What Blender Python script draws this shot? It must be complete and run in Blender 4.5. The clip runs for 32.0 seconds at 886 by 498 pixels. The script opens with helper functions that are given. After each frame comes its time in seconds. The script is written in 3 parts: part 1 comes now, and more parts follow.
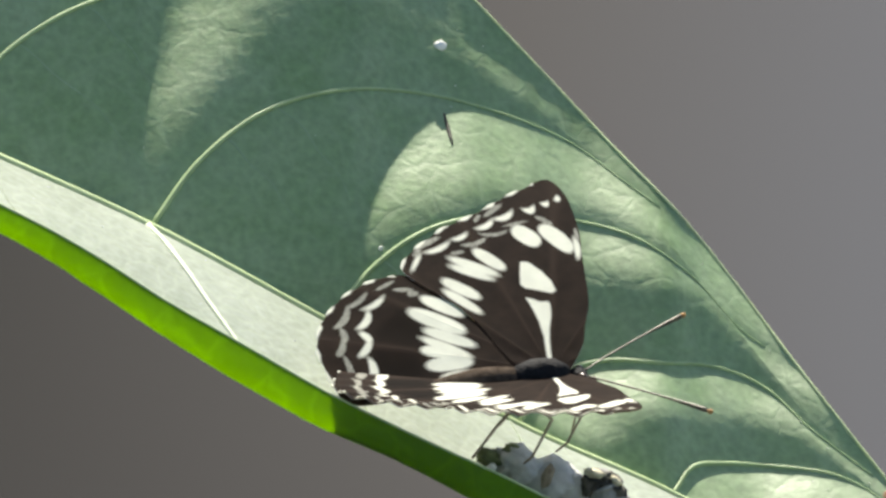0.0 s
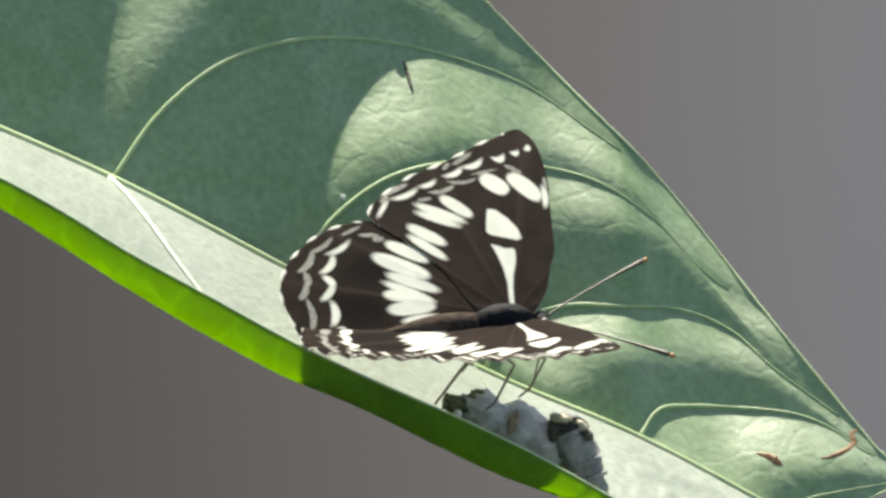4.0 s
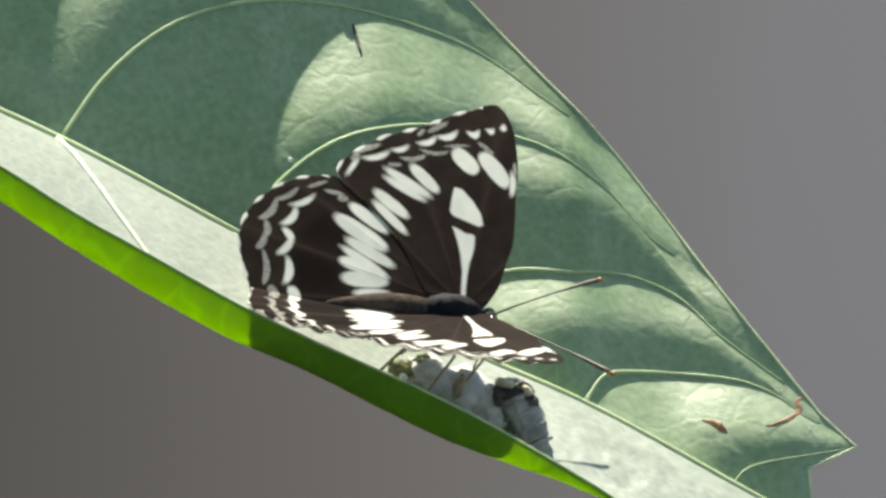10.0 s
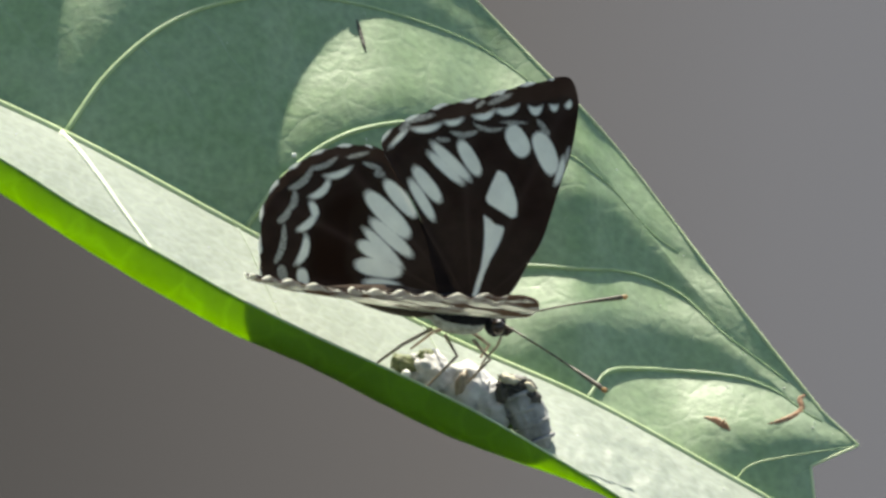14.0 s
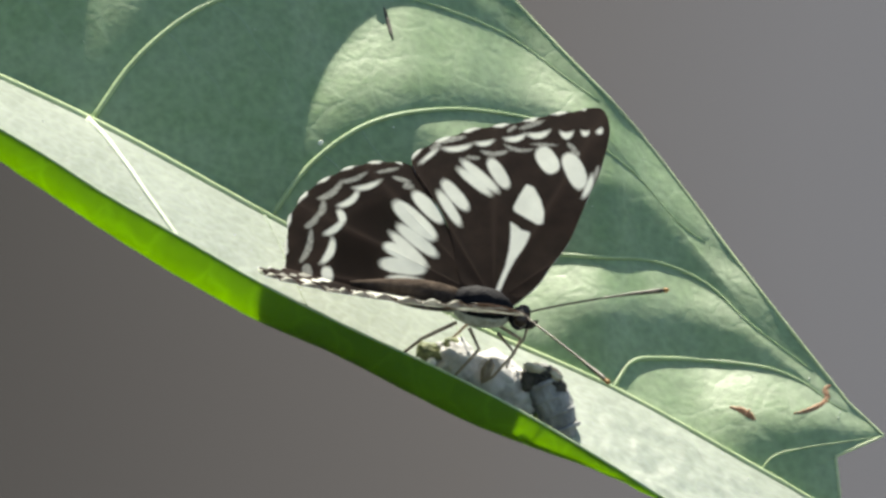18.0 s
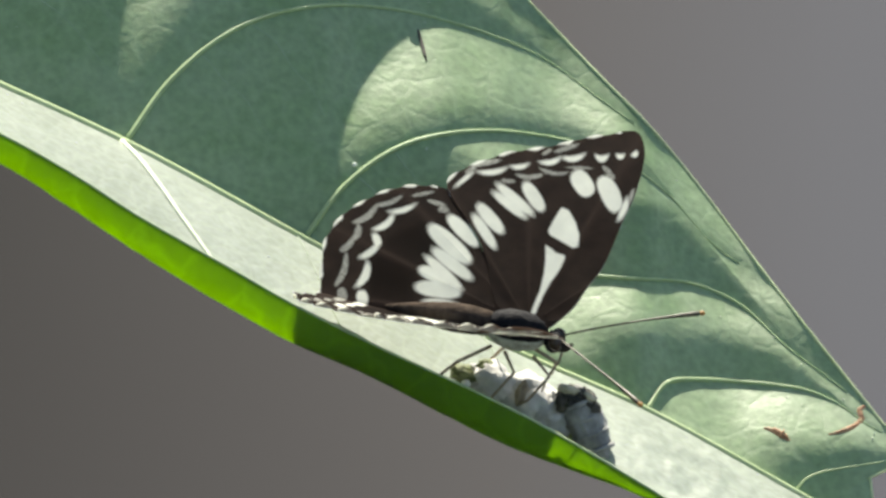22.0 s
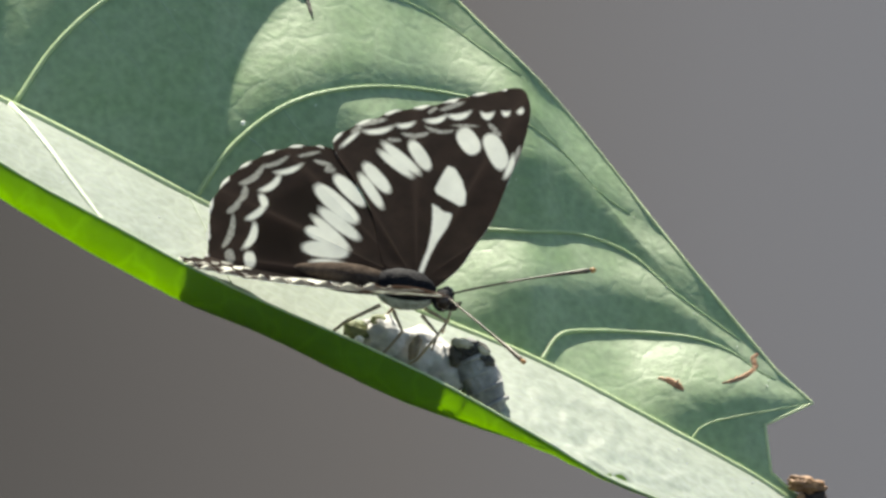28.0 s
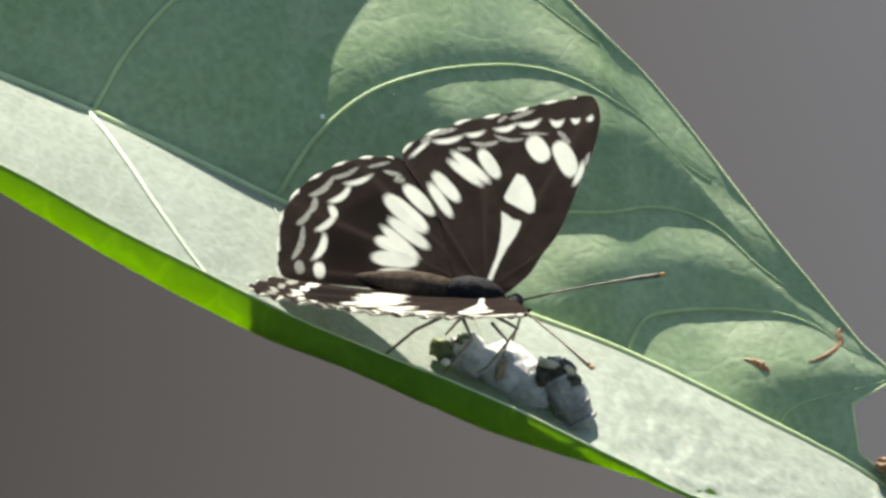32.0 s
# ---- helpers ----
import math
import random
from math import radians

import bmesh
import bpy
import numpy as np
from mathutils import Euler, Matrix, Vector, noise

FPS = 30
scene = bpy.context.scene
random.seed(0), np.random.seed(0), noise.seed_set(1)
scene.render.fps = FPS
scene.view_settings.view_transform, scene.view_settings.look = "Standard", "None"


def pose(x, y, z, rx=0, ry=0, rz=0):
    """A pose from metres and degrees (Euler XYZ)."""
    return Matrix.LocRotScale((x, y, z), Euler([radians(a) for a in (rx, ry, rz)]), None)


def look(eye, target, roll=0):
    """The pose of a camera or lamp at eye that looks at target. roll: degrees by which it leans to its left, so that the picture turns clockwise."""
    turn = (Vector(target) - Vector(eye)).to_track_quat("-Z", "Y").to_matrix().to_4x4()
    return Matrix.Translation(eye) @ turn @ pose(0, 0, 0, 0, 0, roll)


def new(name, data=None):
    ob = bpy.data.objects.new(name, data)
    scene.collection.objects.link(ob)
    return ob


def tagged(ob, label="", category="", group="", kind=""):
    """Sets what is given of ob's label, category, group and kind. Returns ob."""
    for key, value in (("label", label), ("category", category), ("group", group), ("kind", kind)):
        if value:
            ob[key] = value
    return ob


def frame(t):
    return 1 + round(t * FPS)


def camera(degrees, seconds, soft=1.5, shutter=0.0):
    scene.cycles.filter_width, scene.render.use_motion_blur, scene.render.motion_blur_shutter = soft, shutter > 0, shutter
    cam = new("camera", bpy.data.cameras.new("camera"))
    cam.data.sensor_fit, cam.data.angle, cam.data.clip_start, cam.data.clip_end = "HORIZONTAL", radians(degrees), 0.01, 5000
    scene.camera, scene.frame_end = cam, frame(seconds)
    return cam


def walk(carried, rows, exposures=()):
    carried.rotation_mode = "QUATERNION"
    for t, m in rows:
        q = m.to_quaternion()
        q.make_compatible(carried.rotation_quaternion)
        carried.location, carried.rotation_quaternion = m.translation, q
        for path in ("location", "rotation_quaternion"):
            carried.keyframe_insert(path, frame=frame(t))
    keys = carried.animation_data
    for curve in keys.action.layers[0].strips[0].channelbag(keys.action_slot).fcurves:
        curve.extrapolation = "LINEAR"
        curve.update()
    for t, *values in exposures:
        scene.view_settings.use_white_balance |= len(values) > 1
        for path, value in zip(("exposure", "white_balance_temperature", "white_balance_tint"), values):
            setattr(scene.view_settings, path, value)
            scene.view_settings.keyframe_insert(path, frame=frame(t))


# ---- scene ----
import functools

# A butterfly on a folded leaf, seen through a long lens from a metre and a half.
# Lengths of the plan are in units of U metres, in a frame VIEW whose x runs right,
# y away from the camera and z up along the lens's own upright.
U = 0.000075
DIST = 1.5
VIEW = Matrix.Translation((0, 0, 1.2)) @ pose(0, 0, 0, -20, 0, 0)

# Where the hand-held camera aims (right, up) and how far it leans, by the second.
PATH = [
(0, -85.6, 145.4, 0.64), (0.5, -137.8, 148.0, 0.59), (1, -104.8, 94.7, 0.74), (1.5, -106.8, 100.9, 0.31),
(2, -89.7, 56.6, 0.39), (2.5, -37.1, 43.3, 0.59), (4.5, -15.5, 53.7, -0.45), (5, -83.9, 34.7, -0.06),
(5.5, -74.0, -41.5, -0.26), (6, -130.4, -103.1, -0.06), (6.5, -87.4, -88.0, 0.09), (7, -100.0, -63.3, 0.27),
(7.5, -5.4, 3.1, 0.15), (8, -30.7, -18.2, 0.01), (8.5, 39.2, 10.6, 0.13), (9, 0.0, -0.0, 0.00),
(9.5, 33.8, -9.7, 0.05), (10, 74.8, -11.7, 0.37), (10.5, 64.3, -60.6, 0.29), (11, 38.3, -67.5, 0.41),
(11.5, -9.0, -30.3, 0.31), (12, -64.9, -13.9, 0.46), (12.5, -37.9, 43.0, 0.44), (13, 11.2, 36.0, 0.50),
(13.5, 12.6, -18.8, 0.53), (14, 69.2, -18.5, 0.60), (14.5, 95.8, -8.9, 0.49), (16.5, 89.3, -26.7, 0.56),
(17, 73.0, -30.3, 0.68), (17.5, 68.3, -41.3, 0.71), (18, 23.2, -39.8, 0.84), (18.5, -10.5, -34.3, 0.83),
(19, -10.7, -22.1, 0.83), (19.5, 8.1, -49.3, 0.84), (20, 68.1, -64.3, 0.88), (20.5, 45.0, -60.7, 0.86),
(21, 12.6, -53.9, 0.82), (21.5, -2.6, -53.8, 0.86), (22, -37.5, -2.5, 0.68), (22.5, -44.4, 41.3, 0.62),
(23, -12.0, 6.2, 0.60), (23.5, -37.0, -45.0, 0.56), (24, -16.1, -65.0, 0.53), (24.5, -46.8, -62.4, 0.51),
(26.5, 8.0, -4.7, 0.21), (27, 40.8, -26.7, 0.09), (27.5, 58.9, -79.4, -0.02), (28, 155.9, -80.7, -0.33),
(28.5, 163.1, -50.4, -0.29), (29, 88.5, -112.2, -0.85), (29.5, 43, -160.2, -0.75), (30, 85.2, -155, -0.45),
(30.5, 72, -189.6, -1.2), (31, 23.6, -154.3, -1.5), (31.5, 22.3, -119.3, -1.8), (32, 8.6, -88.6, -1.97)]
LEAF_TILT = [(0, 0), (28.5, 0.0), (29.0, 2.0), (29.5, 2.0), (30.0, 1.5), (30.5, 3.5), (31.0, 5.3), (31.5, 6.8), (32.0, 8.3)]
BODY = [
(0, 109.6, -67.7, 28.2, -6.4, 12.8), (0.5, 111.2, -63, 28.2, -6.3, 12.7), (1, 112, -65.1, 28.2, -6.2, 12.8), (1.5, 109.3, -67.7, 28.2, -6.3, 12.8),
(2, 111.2, -68, 28.2, -6.3, 12.8), (2.5, 111.8, -62.2, 28.2, -6.1, 12.8), (4.5, 105, -74.7, 28.2, -5.6, 12.7), (5, 106.6, -93.8, 28.3, 2.8, 15.8),
(5.5, 111.5, -104.2, 28.6, 3.8, 13.6), (6, 111.2, -104.8, 28.6, 3.8, 13.6), (6.5, 112.9, -110.9, 28.6, 3.8, 13.6), (7, 111.6, -109.1, 28.6, 3.9, 13.5),
(7.5, 108.7, -115, 28.6, 3.9, 13.7), (8, 112, -109.5, 28.6, 3.9, 13.7), (8.5, 110.9, -112.9, 28.6, 4, 13.6), (9, 109.7, -114.6, 28.6, 4.1, 13.7),
(9.5, 108.8, -114.6, 28.6, 4.1, 13.7), (10, 110.3, -116.6, 28.6, 4.1, 13.4), (10.5, 110.1, -114.6, 28.6, 4.1, 13.4), (11, 110.7, -115, 28.6, 4.1, 13.3),
(11.5, 110, -115.6, 28.6, 4, 13.2), (12, 111.8, -115.5, 28.7, 4.1, 13), (12.5, 112.5, -121.3, 29.2, 7.9, 9.1), (13, 114.5, -122.6, 29.2, 7.9, 9.1),
(13.5, 119.1, -126.8, 29.5, 10.1, 6), (14, 119.9, -124.6, 29.5, 10.1, 6), (14.5, 120.6, -129, 29.5, 10.1, 6), (16.5, 119.3, -135.3, 28.9, 9.4, -6.8),
(17, 114.8, -137.3, 28.9, 9.4, -6.8), (17.5, 113.2, -133.3, 28.9, 9.4, -7), (18, 114.4, -133.3, 28.9, 9.3, -7), (18.5, 114.8, -133.3, 28.8, 9.2, -7.4),
(19, 115.7, -133.5, 28.8, 9.2, -7.5), (19.5, 114.6, -134, 28.8, 9.2, -7.6), (20, 115, -134, 28.8, 9.3, -7.8), (20.5, 117, -135.2, 28.8, 9.3, -8),
(21, 114.6, -132.8, 28.8, 9.3, -8.1), (21.5, 114.7, -136.6, 28.8, 9.3, -8), (22, 115.9, -136.4, 28.8, 9.3, -8.2), (22.5, 115, -137.7, 28.8, 9.3, -8.3),
(23, 112, -136.7, 28.7, 9.3, -8.4), (23.5, 111.6, -138.2, 28.7, 9.3, -8.5), (24, 112.2, -137.7, 28.7, 9.3, -8.6), (24.5, 110.6, -138.5, 28.7, 9.3, -8.6),
(26.5, 110.3, -136.9, 28.5, 9.5, -11), (27, 108.4, -138.5, 28.4, 9.5, -11.1), (27.5, 109.9, -139.4, 28.4, 9.5, -11.2), (28, 108.6, -143.5, 28.4, 9.7, -11.3),
(28.5, 107.1, -141.5, 28.4, 9.7, -11.4), (29, 103.9, -146.1, 28.4, 9.7, -11.5), (29.5, 105.9, -145.4, 28.4, 9.9, -11.6), (30, 106.5, -146.3, 28.4, 10, -11.7),
(30.5, 103, -149.6, 28.4, 10, -11.7), (31, 95.1, -154.6, 28.4, 10.1, -11.9), (31.5, 89.1, -162.5, 28.4, 10.2, -12), (32, 81.3, -167.4, 28.3, 10.3, -12.1)]
FAR_WING = [
(0, 21.4, -0.6, -0.9), (0.5, 20.6, -0.6, -0.8), (1, 20.3, -0.7, -0.7), (1.5, 19.8, -0.7, -1.2),
(2, 20.5, -0.4, -0.6), (2.5, 20.4, -1, -0.9), (4.5, 20.2, -0.3, -3.5), (5, 30.5, -2.4, -0.9),
(5.5, 22.9, 0.8, 1.7), (6, 36.7, 1.1, -0.2), (6.5, 25.9, 0.1, -1.9), (7, 30.5, 0.5, -1.1),
(7.5, 27.9, 0.1, -1.7), (8, 28.3, 0.5, -1.6), (8.5, 27.2, -0, -1.6), (9, 27.6, 0, -1.7),
(9.5, 27, -0.2, -2), (10, 28.6, 0.7, -0.9), (10.5, 27.1, 0.1, -1.2), (11, 27, 0.1, -1.9),
(11.5, 26.2, 0.3, -1.4), (12, 27.2, -1.2, -2.6), (12.5, 27.9, -2.3, -0.2), (13, 41.5, -2.8, -6.5),
(13.5, 28.7, -3.3, -4.1), (14, 46.7, -4.2, -7.4), (14.5, 32.3, -4.1, -7.9), (16.5, 31.4, 2.8, 2.2),
(17, 21.7, 0.3, -0.5), (17.5, 31.2, -1.2, -1.6), (18, 27.4, -1, -1.5), (18.5, 31.1, -0.8, -1.2),
(19, 27.3, -0.7, -1), (19.5, 26.7, -0.6, -1), (20, 28.6, -1, -1.1), (20.5, 26.9, -0.3, -0.4),
(21, 28.5, -1.2, -1.6), (21.5, 27.4, -0.8, -1.2), (22, 27.3, -0.6, -0.7), (22.5, 28.4, -0.6, -1),
(23, 27, -1.3, -1.5), (23.5, 28.7, -0.8, -1.2), (24, 27.9, -0.9, -1.1), (24.5, 27.6, -1, -1.2),
(26.5, 26.6, 0.6, 2.4), (27, 27.4, 0.7, 1.8), (27.5, 25, 0.5, 1.9), (28, 27.3, 0.8, 1.9),
(28.5, 25.9, 0.3, 1.6), (29, 28.1, -0.1, 1), (29.5, 26.5, -0.1, 1.7), (30, 26.8, -0.5, 1.8),
(30.5, 25.8, 0.1, 1.8), (31, 25.8, 0.5, 2.1), (31.5, 26.6, 0.1, 1.4), (32, 26.5, 0.1, 1.2)]
NEAR_WING = [
(0, 15.5), (2.5, 15.5), (4.5, 16), (5, 23), (5.5, 12.3), (6, 27),
(6.5, 12), (7, 16), (7.5, 14.5), (8, 15), (9, 13), (10, 13),
(11, 11), (12, 12), (12.5, 13.5), (13, 20), (13.5, 15), (14, 28.5),
(14.5, 19), (16.5, 21), (17, 15), (17.5, 25), (24, 25), (30, 25),
(31, 23.5), (32, 20.4)]


def at(x, z, y=0.0):
    """A place of the plan, as a vector in VIEW (x right, z up, y away)."""
    k = U * (1 + y * U / DIST)
    return Vector((x * k, y * U, z * k))


cam = camera(4.491, 32.0, soft=3.0)
EYE = VIEW @ Vector((0, -DIST, 0))
PIVOT = at(216, -219, 0)
RISE = 0.65


def tipped(degrees):
    """A turn about a level line through the leaf's fold."""
    return VIEW @ Matrix.Translation(PIVOT) @ pose(0, 0, 0, degrees, 0, 0) @ Matrix.Translation(-PIVOT) @ VIEW.inverted()


def risen(t):
    """The camera climbs about the leaf while the leaf tips towards it."""
    return tipped(-RISE * float(np.interp(t, [r[0] for r in LEAF_TILT], [r[1] for r in LEAF_TILT])))


walk(cam, [(t, risen(t) @ look(EYE, VIEW @ at(x, z), lean)) for t, x, z, lean in PATH], [(0, 1.36, 7200, 6), (32, 1.36, 7200, 6)])

# ---- light ----
SUN_VIEW = Vector((-0.03, 0.40, 0.88)).normalized()
SUN_DIR = (VIEW.to_3x3() @ SUN_VIEW).normalized()
world = bpy.data.worlds.new("sky")
scene.world = world
world.use_nodes = True
wn = world.node_tree.nodes
sky = wn.new("ShaderNodeTexSky")
sky.sky_type = "NISHITA"
sky.sun_disc = False
sky.sun_elevation = math.asin(SUN_DIR.z)
sky.sun_rotation = math.atan2(SUN_DIR.x, SUN_DIR.y)
wn["Background"].inputs["Strength"].default_value = 0.075
world.node_tree.links.new(sky.outputs["Color"], wn["Background"].inputs["Color"])
sun = new("sun", bpy.data.lights.new("sun", "SUN"))
sun.data.energy, sun.data.angle, sun.data.color = 4.8, radians(0.6), (1.0, 0.965, 0.92)
sun.matrix_world = look(SUN_DIR * 3 + Vector((0, 0, 1.2)), (0, 0, 1.2))

# ---- materials ----
def material(name):
    m = bpy.data.materials.new(name)
    m.use_nodes = True
    nt = m.node_tree
    return m, nt, nt.nodes["Principled BSDF"]


def node(nt, kind, **values):
    n = nt.nodes.new(kind)
    for key, value in values.items():
        n.inputs[key.replace("_", " ")].default_value = value
    return n


def ramp(nt, source, stops):
    n = nt.nodes.new("ShaderNodeValToRGB")
    while len(n.color_ramp.elements) < len(stops):
        n.color_ramp.elements.new(0.5)
    for e, (p, c) in zip(n.color_ramp.elements, stops):
        e.position, e.color = p, (*c, 1)
    nt.links.new(source, n.inputs[0])
    return n.outputs[0]


def speckled(name, stops, scale, rough=0.6, bump=0.0, bump_scale=None, detail=6.0, spec=0.4, distance=0.0002):
    """A dull surface whose colour and relief follow noise at two scales."""
    m, nt, p = material(name)
    tc = nt.nodes.new("ShaderNodeTexCoord")
    a = node(nt, "ShaderNodeTexNoise", Scale=scale, Detail=detail, Roughness=0.6)
    nt.links.new(tc.outputs["Object"], a.inputs["Vector"])
    nt.links.new(ramp(nt, a.outputs["Fac"], stops), p.inputs["Base Color"])
    p.inputs["Roughness"].default_value = rough
    p.inputs["Specular IOR Level"].default_value = spec
    if bump:
        b = node(nt, "ShaderNodeTexNoise", Scale=bump_scale or scale * 3, Detail=5.0)
        nt.links.new(tc.outputs["Object"], b.inputs["Vector"])
        u = node(nt, "ShaderNodeBump", Strength=bump, Distance=distance)
        nt.links.new(b.outputs["Fac"], u.inputs["Height"])
        nt.links.new(u.outputs["Normal"], p.inputs["Normal"])
    return m


def leaf_material(name, dark, light, through_colour, share, rough, net, spec, relief=1.0):
    """A waxy leaf: pale bloom over green, a net of small veins, light that comes through."""
    m, nt, p = material(name)
    tc = nt.nodes.new("ShaderNodeTexCoord")
    a = node(nt, "ShaderNodeTexNoise", Scale=60.0, Detail=7.0, Roughness=0.65)
    nt.links.new(tc.outputs["Object"], a.inputs["Vector"])
    colour = ramp(nt, a.outputs["Fac"], [(0.3, dark), (0.7, light)])
    fine = node(nt, "ShaderNodeTexNoise", Scale=900.0, Detail=4.0)
    nt.links.new(tc.outputs["Object"], fine.inputs["Vector"])
    mott = nt.nodes.new("ShaderNodeMix")
    mott.data_type, mott.blend_type = "RGBA", "OVERLAY"
    mott.inputs["Factor"].default_value = 0.4
    nt.links.new(colour, mott.inputs["A"])
    nt.links.new(fine.outputs["Fac"], mott.inputs["B"])
    # the net of small veins, bent by noise
    bend = node(nt, "ShaderNodeTexNoise", Scale=220.0, Detail=3.0)
    nt.links.new(tc.outputs["Object"], bend.inputs["Vector"])
    push = nt.nodes.new("ShaderNodeVectorMath")
    push.operation = "MULTIPLY_ADD"
    push.inputs[1].default_value = (0.004, 0.004, 0.004)
    nt.links.new(bend.outputs["Color"], push.inputs[0])
    nt.links.new(tc.outputs["Object"], push.inputs[2])
    cells = nt.nodes.new("ShaderNodeTexVoronoi")
    cells.feature = "DISTANCE_TO_EDGE"
    cells.inputs["Scale"].default_value = net
    nt.links.new(push.outputs[0], cells.inputs["Vector"])
    edge = nt.nodes.new("ShaderNodeMapRange")
    edge.inputs["From Max"].default_value = 0.1
    edge.inputs["To Min"].default_value = 0.7
    nt.links.new(cells.outputs["Distance"], edge.inputs["Value"])
    vein = nt.nodes.new("ShaderNodeMix")
    vein.data_type = "RGBA"
    vein.inputs["A"].default_value = (*[min(1, c * 1.02) for c in light], 1)
    nt.links.new(edge.outputs["Result"], vein.inputs["Factor"])
    nt.links.new(mott.outputs["Result"], vein.inputs["B"])
    nt.links.new(vein.outputs["Result"], p.inputs["Base Color"])
    p.inputs["Roughness"].default_value = rough
    p.inputs["Specular IOR Level"].default_value = spec
    one = node(nt, "ShaderNodeBump", Strength=0.28, Distance=0.00028 * relief)
    nt.links.new(edge.outputs["Result"], one.inputs["Height"])
    two = node(nt, "ShaderNodeBump", Strength=0.4, Distance=0.0005 * relief)
    nt.links.new(a.outputs["Fac"], two.inputs["Height"])
    nt.links.new(one.outputs["Normal"], two.inputs["Normal"])
    three = node(nt, "ShaderNodeBump", Strength=0.45, Distance=0.00015)
    nt.links.new(fine.outputs["Fac"], three.inputs["Height"])
    nt.links.new(two.outputs["Normal"], three.inputs["Normal"])
    nt.links.new(three.outputs["Normal"], p.inputs["Normal"])
    tr = nt.nodes.new("ShaderNodeBsdfTranslucent")
    glow = nt.nodes.new("ShaderNodeMix")
    glow.data_type, glow.blend_type = "RGBA", "MULTIPLY"
    glow.inputs["Factor"].default_value = 0.5
    glow.inputs["A"].default_value = (*through_colour, 1)
    nt.links.new(ramp(nt, a.outputs["Fac"], [(0.25, (0.6, 0.6, 0.6)), (0.75, (1, 1, 1))]), glow.inputs["B"])
    # the small veins let more light through
    clear = nt.nodes.new("ShaderNodeMath")
    clear.operation = "MULTIPLY_ADD"
    clear.inputs[1].default_value, clear.inputs[2].default_value = -0.55, 1.5
    nt.links.new(edge.outputs["Result"], clear.inputs[0])
    netted = nt.nodes.new("ShaderNodeMix")
    netted.data_type, netted.blend_type = "RGBA", "MULTIPLY"
    netted.inputs["Factor"].default_value = 1.0
    nt.links.new(glow.outputs["Result"], netted.inputs["A"])
    nt.links.new(clear.outputs[0], netted.inputs["B"])
    nt.links.new(netted.outputs["Result"], tr.inputs["Color"])
    mix = node(nt, "ShaderNodeMixShader", Fac=share)
    nt.links.new(p.outputs[0], mix.inputs[1])
    nt.links.new(tr.outputs[0], mix.inputs[2])
    nt.links.new(mix.outputs[0], nt.nodes["Material Output"].inputs["Surface"])
    return m


